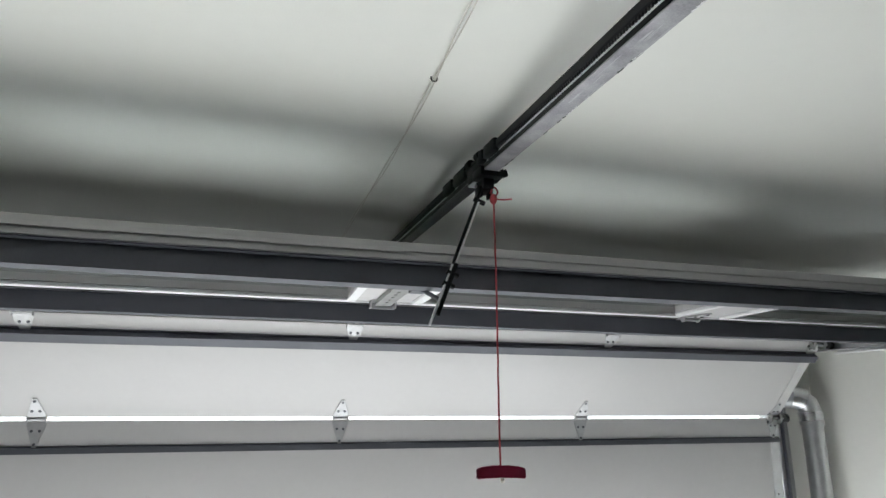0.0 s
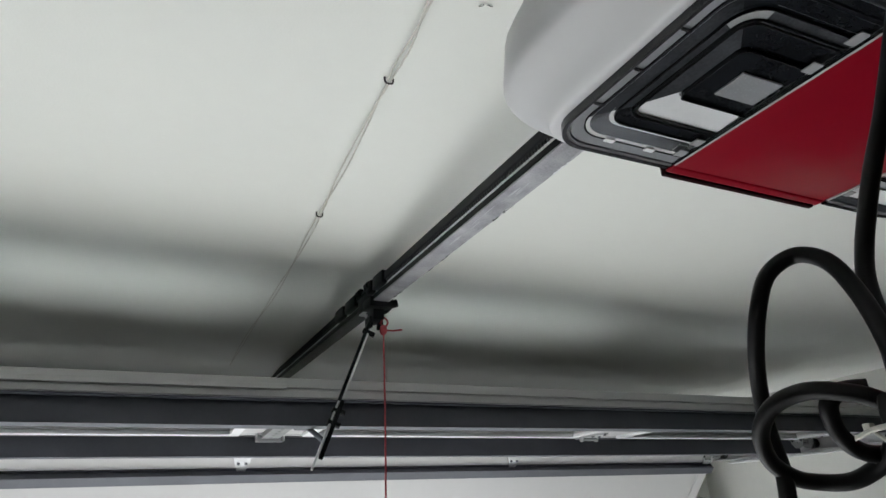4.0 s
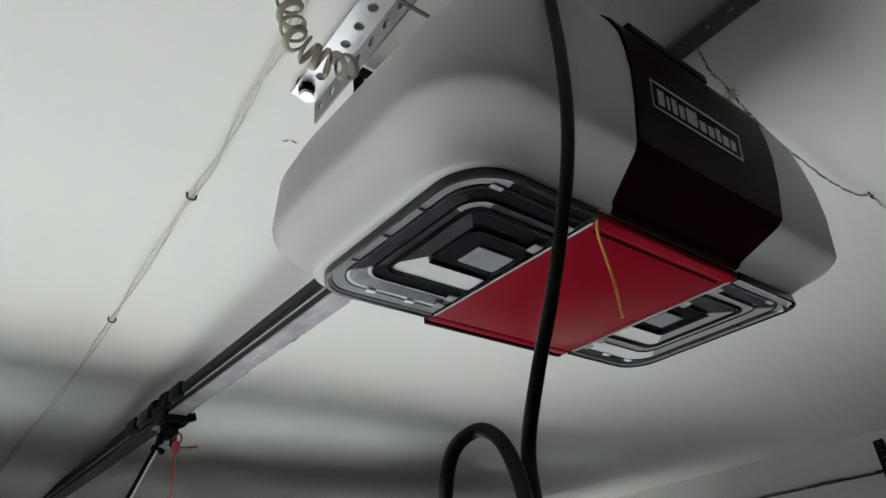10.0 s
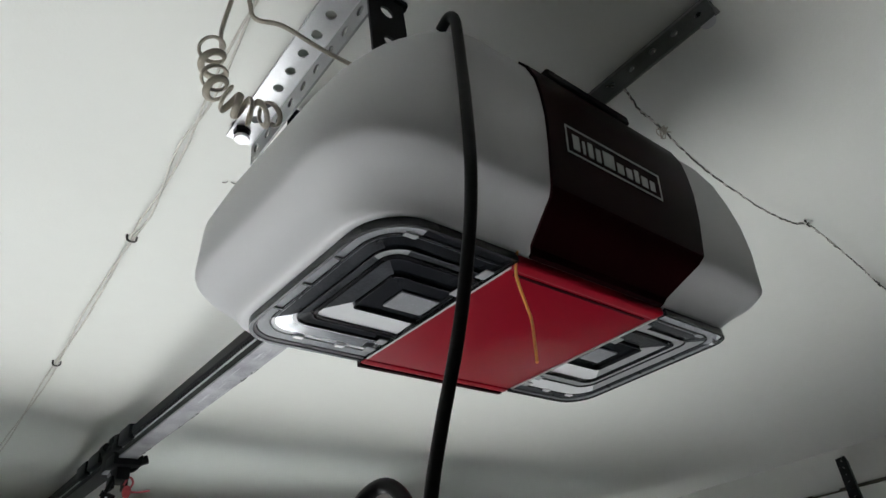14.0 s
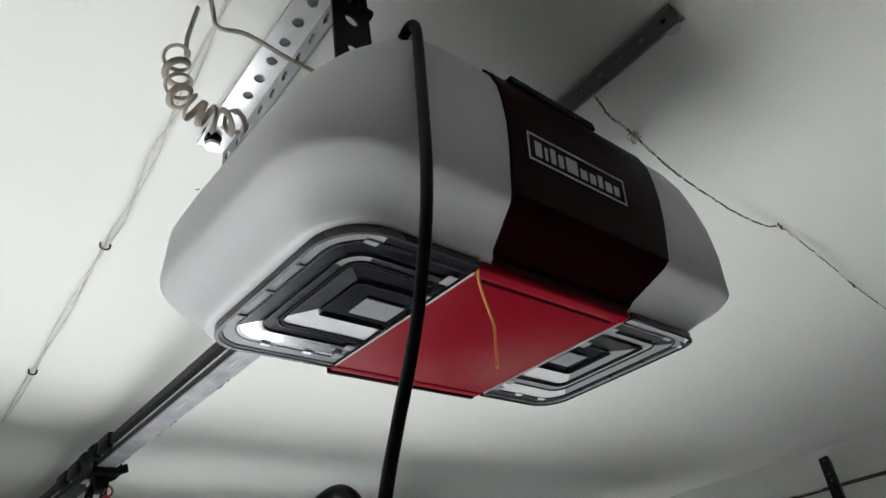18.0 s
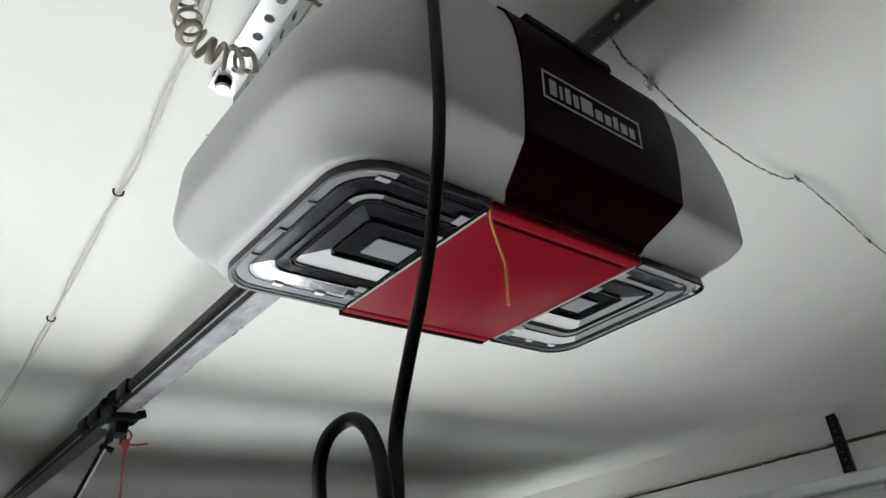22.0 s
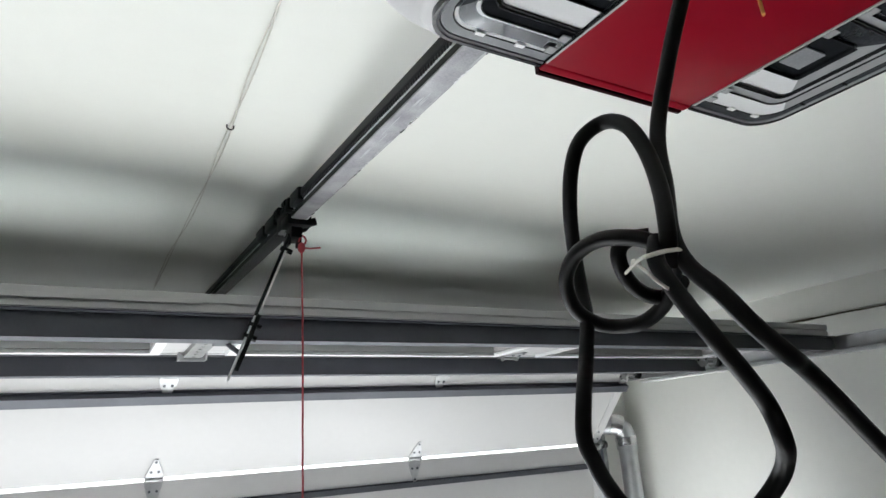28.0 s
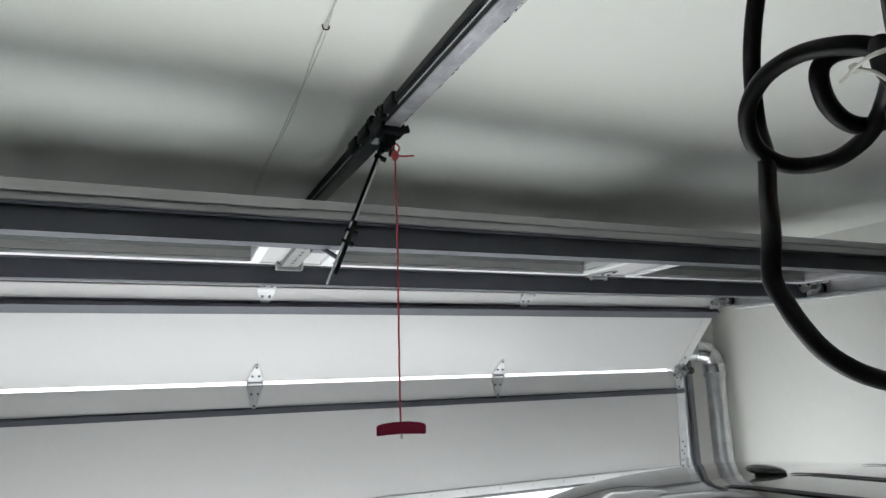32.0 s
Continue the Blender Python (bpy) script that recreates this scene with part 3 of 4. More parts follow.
rod(bm, TM @ Vector((-0.027, -0.07, 0.036)), TM @ Vector((-0.027, 0.30, 0.036)), 0.004, 8)
rod(bm, TM @ Vector((-0.03, -0.02, 0.044)), TM @ Vector((-0.03, 0.005, 0.044)), 0.011, 12)
rod(bm, TM @ Vector((-0.03, 0.055, 0.044)), TM @ Vector((-0.03, 0.08, 0.044)), 0.011, 12)
part("belt_connector", bm, BLACKSTEEL, trolley, "", 40)
bm = bmesh.new()
rod(bm, TM @ Vector((-0.02, 0.05, -0.022)), TM @ Vector((0.022, 0.05, -0.022)), 0.006, 10)
rod(bm, TM @ Vector((0.02, 0.05, -0.022)), TM @ Vector((0.026, 0.05, -0.022)), 0.010, 6)
part("pin", bm, ZINC, trolley)
arm = thing("linkage", (-0.16, 2.03, 2.23), "straight black steel linkage between trolley and door", "linkage")
a, b = Vector((-0.021, 2.062, 2.586)), Vector((-0.1585, 2.032, 2.236))
d = (b - a).normalized()
sx = (Vector((1, 0, 0)) - d * d.x).normalized()
AM = Matrix.Translation(a) @ Matrix((sx, d, sx.cross(d))).transposed().to_4x4()
L = (b - a).length
bm = bmesh.new()
box(bm, (-0.010, -0.015, -0.004), (-0.002, L * 0.72, 0.004), 0.002, AM)
box(bm, (-0.004, L * 0.55, -0.011), (0.006, L * 0.93, -0.0045), 0.002, AM)
part("bar", bm, BLACKSTEEL, arm, "black painted bar")
bm = bmesh.new()
box(bm, (-0.0018, 0.02, -0.005), (0.0030, L * 0.72, 0.005), 0.001, AM)
box(bm, (-0.0095, L * 0.56, -0.0045), (-0.0045, L, 0.0035), 0.001, AM)
part("edge", bm, ZINC, arm, "bright steel edge")
for q in (0.02, L * 0.62, L * 0.70):
    bm = bmesh.new()
    rod(bm, AM @ Vector((-0.014, q, 0)), AM @ Vector((0.017, q, 0)), 0.007, 6)
    part("bolt", bm, BLACKSTEEL, arm)
bm = bmesh.new()
rod(bm, AM @ Vector((-0.004, L * 0.82, 0)), (-0.146, 2.225, 2.365), 0.006, 8)
box(bm, (-0.165, 2.205, 2.352), (-0.125, 2.255, 2.3735), 0.003)
part("door_bracket", bm, STRUT, arm)
cord_root = thing("release_cord", (0.02, 2.06, 1.89), "red emergency release cord with red handle hanging from trolley", "release cord")
bm = bmesh.new()
K = Vector((0.0115, 2.058, 2.576))
rnd = random.Random(7)
tube(bm, [K + Vector((0.0003 * math.sin(i * 0.9) + 0.0012 * math.sin(i * 0.09) + 0.0001 * i, 0, -0.672 * i / 60)) for i in range(61)], 0.0024, 8)
part("cord", bm, CORDRED, cord_root, "thin red twisted cord")
bm = bmesh.new()
bmesh.ops.create_uvsphere(bm, u_segments=12, v_segments=8, radius=0.011, matrix=Matrix.Translation(K) @ Matrix.Diagonal((0.9, 0.9, 1.3, 1)))
tube(bm, smooth_path([K, K + Vector((0.012, 0, 0.02)), K + Vector((0.003, 0.004, 0.034)), K + Vector((-0.008, 0, 0.015))], 4), 0.0025, 6)
tube(bm, [K, K + Vector((0.025, -0.004, -0.001)), K + Vector((0.048, -0.008, 0.002))], 0.0022, 6)
part("knot", bm, CORDRED, cord_root, "knotted cord end", 60)
bm = bmesh.new()
hz = 1.906
outline = [(-0.058, -0.015), (-0.03, -0.013), (0.0, -0.012), (0.03, -0.013), (0.058, -0.015), (0.058, 0.008), (0.045, 0.012), (0.02, 0.015), (-0.02, 0.015), (-0.045, 0.012), (-0.058, 0.008)]
prism(bm, outline, Matrix.Translation((0.0195, 2.067, hz)) @ pose(0, 0, 0, 90, 0, -8), 0.014)
bmesh.ops.bevel(bm, geom=bm.edges[:], offset=0.002, segments=2, affect="EDGES")
part("handle", bm, HANDLERED, cord_root, "dark red plastic grip", 40)
bm = bmesh.new()
bmesh.ops.create_uvsphere(bm, u_segments=10, v_segments=6, radius=0.006, matrix=Matrix.Translation((0.0205, 2.058, hz - 0.019)))
part("end_knot", bm, WHITEWIRE, cord_root)

# ---- garage door opener ----
# its own frame: across, along the rail and up from the back edge of the red panel; it hangs a little askew
OM = Matrix(((1, -0.055, 0, 0.0567), (-0.03, 1, 0, 0.7428), (-0.03, 0, 1, 2.4324), (0, 0, 0, 1)))
opener = thing("garage_door_opener", (0.05, 0.86, 2.43), "grey plastic garage door opener with red centre panel, clear lenses", "door opener")


def opart(name, bm, mat, parent=None, label="", smooth=None):
    bmesh.ops.transform(bm, matrix=OM, verts=bm.verts[:])
    return part(name, bm, mat, parent or opener, label, smooth)


UC = -0.011
# height, half width, back, front, corner radius behind, in front
LOFT = [(0.009, 0.2365, 0.010, 0.241, 0.047, 0.037), (0.010, 0.2415, 0.007, 0.245, 0.05, 0.042), (0.016, 0.246, 0.003, 0.250, 0.055, 0.052), (0.032, 0.270, -0.024, 0.268, 0.075, 0.08),
        (0.039, 0.281, -0.036, 0.275, 0.070, 0.09), (0.045, 0.287, -0.0415, 0.279, 0.072, 0.095), (0.085, 0.286, -0.051, 0.279, 0.085, 0.105), (0.115, 0.274, -0.056, 0.272, 0.085, 0.11),
        (0.140, 0.259, -0.0575, 0.258, 0.082, 0.11), (0.160, 0.243, -0.057, 0.244, 0.075, 0.105), (0.180, 0.222, -0.052, 0.227, 0.065, 0.095), (0.192, 0.203, -0.045, 0.212, 0.06, 0.09), (0.200, 0.180, -0.034, 0.196, 0.05, 0.08)]
bm = bmesh.new()
rings = []
for w, hw, vb, vf, rb, rf in LOFT:
    rings.append([bm.verts.new((x, y, w)) for x, y in rounded(UC - hw, vb, UC + hw, vf, [rb, rb * 0.78, rf, rf], 10)])
n = len(rings[0])
for a, b in zip(rings, rings[1:]):
    for i in range(n):
        bm.faces.new((a[i], a[(i + 1) % n], b[(i + 1) % n], b[i]))
bm.faces.new(rings[-1])
# the underside, open at both lamp bays
inner = [bm.verts.new((x, y, 0.009)) for x, y in rounded(UC - 0.230, 0.016, UC + 0.230, 0.234, [0.043, 0.024, 0.034, 0.034], 10)]
for i in range(n):
    bm.faces.new((rings[0][i], rings[0][(i + 1) % n], inner[(i + 1) % n], inner[i]))
deep = [bm.verts.new((v.co.x, v.co.y, 0.08)) for v in inner]
for i in range(n):
    bm.faces.new((inner[i], inner[(i + 1) % n], deep[(i + 1) % n], deep[i]))
bm.faces.new(deep)
opart("housing", bm, GREYPLASTIC, None, "light grey textured plastic housing", 50)
# dark panel on the back, over the crease, narrower below
PX0, PX1 = -0.105, 0.104
prof = [(vb, w) for w, hw, vb, vf, rb, rf in LOFT[:-1]]
bm = bmesh.new()
off, wide = [], []
for i, (y, z) in enumerate(prof):
    p, q = prof[max(i - 1, 0)], prof[min(i + 1, len(prof) - 1)]
    d = Vector((q[0] - p[0], q[1] - p[1])).normalized()
    off.append((y - d.y * 0.003, z + d.x * 0.003))
    wide.append(float(np.interp(z, (0.009, 0.016, 0.046, 0.19), (0.094, 0.097, 0.112, 0.114))))
grid = [[bm.verts.new((sd * h, y, z)) for h, (y, z) in zip(wide, off)] for sd in (-1, 1)]
back = [[bm.verts.new((sd * h, y, z)) for h, (y, z) in zip(wide, prof)] for sd in (-1, 1)]
for i in range(len(prof) - 1):
    bm.faces.new((grid[0][i], grid[1][i], grid[1][i + 1], grid[0][i + 1]))
    for k in (0, 1):
        bm.faces.new((grid[k][i], grid[k][i + 1], back[k][i + 1], back[k][i]))
bm.faces.new((grid[0][-1], grid[1][-1], back[1][-1], back[0][-1]))
bpanel = opart("back_panel", bm, MAROON, None, "glossy dark maroon panel with printed badge", 22)
bm = bmesh.new()
box(bm, (-0.085, -0.056, 0.1845), (0.040, -0.040, 0.1955), 0.002)
opart("panel_latch", bm, BLACKSTEEL)
# badge: a thin frame and plain bars
BM = Matrix.Translation((-0.092, -0.0590, 0.111)) @ pose(0, 0, 0, 99.2, 0, 0)
BW, BH = 0.139, 0.028
bm = bmesh.new()
for lo, hi in (((0, 0, 0), (BW, 0.0018, 0.0006)), ((0, -BH, 0), (BW, -BH + 0.0018, 0.0006)), ((0, -BH, 0), (0.0018, 0.0018, 0.0006)), ((BW - 0.0018, -BH, 0), (BW, 0.0018, 0.0006))):
    box(bm, lo, hi, 0, BM)
opart("badge_frame", bm, SILVERPRINT, bpanel, "thin silver badge outline")
x = 0.009
for i, (w, h) in enumerate(((0.0085, 0.016), (0.0035, 0.014), (0.0065, 0.016), (0.0065, 0.014), (0.0155, 0.016), (0.0095, 0.011), (0.0085, 0.011), (0.0065, 0.014), (0.0095, 0.011), (0.0075, 0.011))):
    bm = bmesh.new()
    box(bm, (x, -0.0215, 0), (x + w, -0.0215 + h, 0.0006), 0, BM)
    opart("badge_bar", bm, SILVERPRINT, bpanel)
    x += w + 0.0042
# red panel underneath, with a lip before and behind
bm = bmesh.new()
box(bm, (PX0 + 0.002, 0.018, 0.002), (PX1 - 0.002, 0.236, 0.008), 0.0015)
red = opart("bottom_panel", bm, RED, None, "glossy red centre panel", 40)
bm = bmesh.new()
box(bm, (PX0, 0.012, 0.001), (PX1, 0.027, 0.012), 0.004, seg=3)
opart("lip", bm, RED, red, "", 40)
bm = bmesh.new()
box(bm, (PX0 + 0.002, 0.231, 0.001), (PX1 - 0.001, 0.243, 0.011), 0.003, seg=3)
opart("lip", bm, RED, red, "", 40)
# front of the red lip in maroon, its shade put into the colour
bm = bmesh.new()
box(bm, (PX0 + 0.003, 0.2435, 0.0005), (PX1 - 0.002, 0.250, 0.012), 0.0015)
opart("lip_edge", bm, MAROON, red, "front edge of the lip, painted dark for its shade")
bm = bmesh.new()
box(bm, (PX0 + 0.012, 0.0285, 0.0013), (PX1 - 0.012, 0.0315, 0.0023))
opart("groove", bm, MAROON, red, "dark groove behind the lip")
for x in (PX0, PX1 - 0.0012):
    bm = bmesh.new()
    box(bm, (x - 0.001, 0.022, 0.001), (x + 0.0018, 0.229, 0.009), 0)
    opart("trim_line", bm, SILVERPRINT, red)


def lamp_bay(x0, x1, outer):
    """A lamp lens in steps, whose round corners lie on its outer side (-1 or 1)."""
    def line(k):
        side, fore, aft = k * 0.72, k, k * 0.8
        a, b = (x0 + side, x1) if outer < 0 else (x0, x1 - side)
        r = max(0.007, 0.043 - k * 0.5)
        q = [r, 0, 0, r * 0.8] if outer < 0 else [0, r * 0.5, r * 0.8, 0]
        return rounded(a, 0.012 + aft, b, 0.236 - fore, q, 8)

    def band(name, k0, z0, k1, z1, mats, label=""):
        """A sloped frame from inset k0 to k1; mats: its outer side, back, front and rear corner, in tones that paint in
        reflections.
        """
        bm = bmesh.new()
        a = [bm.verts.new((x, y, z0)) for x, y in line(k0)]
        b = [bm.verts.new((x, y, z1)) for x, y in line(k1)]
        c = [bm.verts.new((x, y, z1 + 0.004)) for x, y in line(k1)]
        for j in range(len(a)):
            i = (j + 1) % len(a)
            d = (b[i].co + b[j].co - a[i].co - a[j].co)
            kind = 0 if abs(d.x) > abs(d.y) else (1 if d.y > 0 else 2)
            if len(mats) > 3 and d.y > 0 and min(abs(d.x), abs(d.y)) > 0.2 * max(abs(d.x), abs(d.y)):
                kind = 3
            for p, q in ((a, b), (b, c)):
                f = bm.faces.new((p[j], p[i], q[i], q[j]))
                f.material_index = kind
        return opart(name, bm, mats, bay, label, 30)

    bm = bmesh.new()
    plate_with_hole(bm, line(-0.0015), line(0.0022), 0.0010, 0.010)
    bay = opart("lamp_lens", bm, GASKET, None, "clear stepped lamp lens with black rim", 40)
    # dark backs, dim sides and white fronts paint in what the lens reflects
    pale = LENSGREY if outer > 0 else LENSDIM
    back = LENSDARK if outer < 0 else LENSDIM
    band("lens_rim", 0.0024, 0.0022, 0.0050, 0.0030, [LENSMID, LENSDARK, LENSMID, LENSGLINT], "thin rim line with a painted corner glint")
    band("lens_rim", 0.0062, 0.0040, 0.0170, 0.0050, [LENSMID if outer < 0 else LENSDIM, LENSDARK if outer < 0 else LENSGREY, LENSMID if outer < 0 else LENSDIM, LENSMID], "grey translucent rim")
    band("lens_rib", 0.0184, 0.0044, 0.0218, 0.0048, [pale, back, LENSGLINT], "edge of the outer step with a painted front glint")
    band("lens_step", 0.0220, 0.0047, 0.0372, 0.0058, [pale, back, MIRROR if outer < 0 else LENSGLINT], "outer lens step with shiny front and painted reflections")
    band("lens_rib", 0.0374, 0.0057, 0.0410, 0.0060, [pale, back, LENSGLINT], "edge of the outer step with a painted front glint")
    band("lens_ridge", 0.0425, 0.0053, 0.0540, 0.0060, [pale, LENSDIM if outer < 0 else LENSGREY, LENSDARK if outer < 0 else LENSGREY, LENSGREY], "narrow ridge between the steps")
    band("lens_step", 0.0600, 0.0060, 0.088, 0.0075, [pale, back, LENSGLINT], "inner lens step with a painted white reflection in front")
    for k in (0.0176, 0.0418, 0.0548, 0.0590, 0.0890):
        band("lens_groove", k - 0.0006, 0.0037, k + 0.0006, 0.0038, [GASKET, GASKET, GASKET])
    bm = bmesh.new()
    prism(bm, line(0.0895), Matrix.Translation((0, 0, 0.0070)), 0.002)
    opart("lens_core", bm, LENSDARK, bay)
    # flat pale piece at the middle, beside the centre panel
    a, b = (x1 - 0.048, x1 - 0.006) if outer < 0 else (x0 + 0.010, x0 + 0.042)
    bm = bmesh.new()
    box(bm, (a, 0.104, 0.0045), (b, 0.133, 0.0067), 0.0008)
    opart("lens_block", bm, LENSMID, bay, "pale grey block in the middle")
    # bright corner pieces behind
    for k, w in ((0.009, 0.012),):
        e = x0 + k + 0.022 if outer < 0 else x1 - k - 0.022 - w
        bm = bmesh.new()
        box(bm, (e, 0.0165 + k, 0.0027), (e + w, 0.0215 + k, 0.0041), 0.0004)
        opart("lens_tab", bm, LENSGREY, bay)
    # small tabs beside the centre panel and dark ribs over the steps
    for y, w in ((0.036, 0.014), (0.072, 0.012), (0.186, 0.010), (0.206, 0.010)):
        bm = bmesh.new()
        e = x1 - 0.013 if outer < 0 else x0 + 0.001
        box(bm, (e, y, 0.0015), (e + 0.010, y + w, 0.0030), 0.0006)
        opart("lens_tab", bm, LENSGREY, bay)
    for f in (0.30, 0.52, 0.74):
        y = 0.016 + f * 0.215
        e = x0 + 0.0046 if outer < 0 else x1 - 0.0126
        bm = bmesh.new()
        box(bm, (e, y, 0.0027), (e + 0.008, y + 0.002, 0.0043))
        opart("lens_clip", bm, GASKET, bay, "thin dark rib")
    for f in (0.35, 0.68):
        x = x0 + (x1 - x0) * f
        bm = bmesh.new()
        box(bm, (x, 0.2155, 0.0023), (x + 0.010, 0.2205, 0.0041), 0.0005)
        opart("lens_clip", bm, BRIGHTWHITE, bay, "small bright clip")


lamp_bay(-0.2415, PX0 - 0.001, -1)
lamp_bay(PX1 + 0.001, 0.229, 1)
bm = bmesh.new()
rod(bm, (0.2185, 0.0225, -0.0005), (0.2185, 0.0225, 0.010), 0.0055, 14)
opart("screw", bm, MIRROR, None, "small bright screw", 40)
bm = bmesh.new()
tube(bm, smooth_path([(-0.0515, 0.755, 2.4460), (-0.046, 0.7664, 2.4300), (-0.036, 0.771, 2.405), (-0.0314, 0.7727, 2.3925), (-0.042, 0.766, 2.369), (-0.0532, 0.7594, 2.3444)], 5), 0.0013, 8)
part("antenna_wire", bm, YELLOW, opener, "thin yellow antenna wire")

# ---- hanging brackets ----
def ceiling_angle(name, x, y0, y1, face, label, mats, w=0.036, hole=0.0062):
    ob = thing(name, (x, y1, ceiling_z(x)), label, "bracket", "opener hanging brackets")
    zc = ceiling_z(x) - 0.007
    bm = bmesh.new()
    perforated(bm, w, y1 - y0, 0.0025, 0.0292, hole, Matrix.Translation((x - w / 2, y0, zc - 0.0025)))
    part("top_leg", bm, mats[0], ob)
    # the side leg gets a darker zinc, its shade put into the colour
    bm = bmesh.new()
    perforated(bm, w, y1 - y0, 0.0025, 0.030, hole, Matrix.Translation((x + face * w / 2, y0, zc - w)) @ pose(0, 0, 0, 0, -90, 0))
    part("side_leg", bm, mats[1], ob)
    bm = bmesh.new()
    rod(bm, (x + face * w / 2, y0, zc - 0.0025), (x + face * w / 2, y1, zc - 0.0025), 0.0032, 10)
    part("bend", bm, mats[0], ob, "rounded bend of the angle", 60)
    return ob


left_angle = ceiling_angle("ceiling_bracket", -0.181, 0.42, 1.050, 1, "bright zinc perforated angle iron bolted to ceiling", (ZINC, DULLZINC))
right_angle = ceiling_angle("ceiling_bracket", 0.167, 0.572, 1.0, -1, "dull zinc perforated angle iron bolted to ceiling", (DULLZINC, SHADEZINC), 0.031, 0.0045)
for ob, x, y in ((left_angle, -0.187, 1.030), (right_angle, 0.167, 0.585), (left_angle, -0.186, 0.5)):
    zc = ceiling_z(x)
    bm = bmesh.new()
    rod(bm, (x, y, zc - 0.008), (x, y, zc - 0.003), 0.013, 16)
    rod(bm, (x, y, zc - 0.016), (x, y, zc - 0.007), 0.0105, 6)
    rod(bm, (x, y, zc - 0.022), (x, y, zc - 0.015), 0.006, 10)
    bolt = part("bolt", bm, BLACKSTEEL, ob, "black lag bolt with washer", 40)
    bm = bmesh.new()
    rod(bm, (x, y, zc - 0.0265), (x, y, zc - 0.0225), 0.0088, 18, 0.0095)
    part("nut_ring", bm, ZINC, bolt, "bright zinc ring", 40)
for x, y in ((-0.163, 0.758), (0.176, 0.794), (-0.135, 0.97), (0.176, 0.97)):
    st = thing("hanging_strap", (x, y, 2.62), "short dark perforated steel strap above the opener", "strap", "opener hanging straps")
    bm = bmesh.new()
    perforated(bm, 0.042, ceiling_z(x) - 2.62 - 0.004, 0.0025, 0.036, 0.0075, Matrix.Translation((x - 0.021, y, 2.62)) @ pose(0, 0, 0, 90, 0, 0))
    part("strip", bm, BLACKSTEEL, st)
    bm = bmesh.new()
    rod(bm, (x + 0.01, y, 2.715), (x + 0.026, y, 2.715), 0.006, 6)
    part("bolt", bm, BLACKSTEEL, st)

# ---- power cord ----
pc = thing("power_cord", (-0.14, 0.8, 2.0), "black power cord knotted and tied in loops below the opener", "power cord")
MAIN = [(-0.1454, 0.7091, 2.62), (-0.1462, 0.6965, 2.623), (-0.1473, 0.689, 2.612), (-0.1506, 0.6869, 2.583), (-0.154, 0.6863, 2.551), (-0.1594, 0.6858, 2.5), (-0.1595, 0.6925, 2.449), (-0.1562, 0.7065, 2.407), (-0.1496, 0.7315, 2.362), (-0.1504, 0.7481, 2.325), (-0.1522, 0.766, 2.288), (-0.1577, 0.7791, 2.244), (-0.163, 0.7762, 2.208), (-0.1703, 0.7718, 2.177), (-0.169, 0.7657, 2.158), (-0.1723, 0.7482, 2.14), (-0.1625, 0.7414, 2.123), (-0.1473, 0.7366, 2.108), (-0.1164, 0.7436, 2.096), (-0.03, 0.74, 2.028), (0.06, 0.74, 2.01), (0.15, 0.74, 1.93), (0.19, 0.73, 1.6), (0.23, 0.71, 0.8), (0.27, 0.68, 0.1), (0.34, 0.62, 0.008), (0.53, 0.45, 0.006), (0.68, 0.05, 0.006)]
bm = bmesh.new()
tube(bm, smooth_path(MAIN, 8), 0.0047, 14)
part("main_run", bm, CORD, pc, "", 60)
BIG = [(-0.1742, 0.7735, 2.16), (-0.18, 0.7659, 2.179), (-0.1757, 0.7698, 2.204), (-0.1719, 0.7782, 2.23), (-0.1728, 0.788, 2.25), (-0.1752, 0.8032, 2.259), (-0.1828, 0.8165, 2.252), (-0.1845, 0.8263, 2.236), (-0.1766, 0.8409, 2.216), (-0.1664, 0.8534, 2.196), (-0.1593, 0.8598, 2.171), (-0.1628, 0.8541, 2.148), (-0.1721, 0.8487, 2.123), (-0.1912, 0.8341, 2.0969), (-0.1937, 0.8348, 2.0761), (-0.1925, 0.8304, 2.0631), (-0.1901, 0.8253, 2.0512), (-0.1833, 0.8195, 2.0382), (-0.1706, 0.8125, 2.0281), (-0.1521, 0.8051, 2.0231), (-0.1591, 0.7826, 2.0286), (-0.1261, 0.7865, 2.0343), (-0.1196, 0.7748, 2.0486), (-0.1248, 0.7645, 2.0598), (-0.1405, 0.7532, 2.0699), (-0.1436, 0.7554, 2.0862), (-0.1639, 0.7502, 2.101), (-0.1774, 0.7512, 2.116), (-0.1824, 0.759, 2.133), (-0.1842, 0.7667, 2.148), (-0.1856, 0.7718, 2.161), (-0.1768, 0.7769, 2.175)]
bm = bmesh.new()
tube(bm, smooth_path(BIG, 8), 0.0047, 14)
part("large_loop", bm, CORD, pc, "", 60)
SMALL = [(-0.1719, 0.7716, 2.162), (-0.1756, 0.7803, 2.1745), (-0.1819, 0.7927, 2.1809), (-0.1858, 0.8114, 2.1846), (-0.1878, 0.8302, 2.1802), (-0.1834, 0.8456, 2.1684), (-0.1721, 0.8531, 2.154), (-0.1578, 0.8512, 2.1447), (-0.1467, 0.8448, 2.1417), (-0.1407, 0.8311, 2.1412), (-0.1377, 0.8185, 2.1461), (-0.1393, 0.8075, 2.1529), (-0.1432, 0.7982, 2.1617), (-0.1561, 0.7857, 2.1673)]
bm = bmesh.new()
tube(bm, smooth_path(SMALL, 8), 0.0047, 14)
part("small_loop", bm, CORD, pc, "", 60)
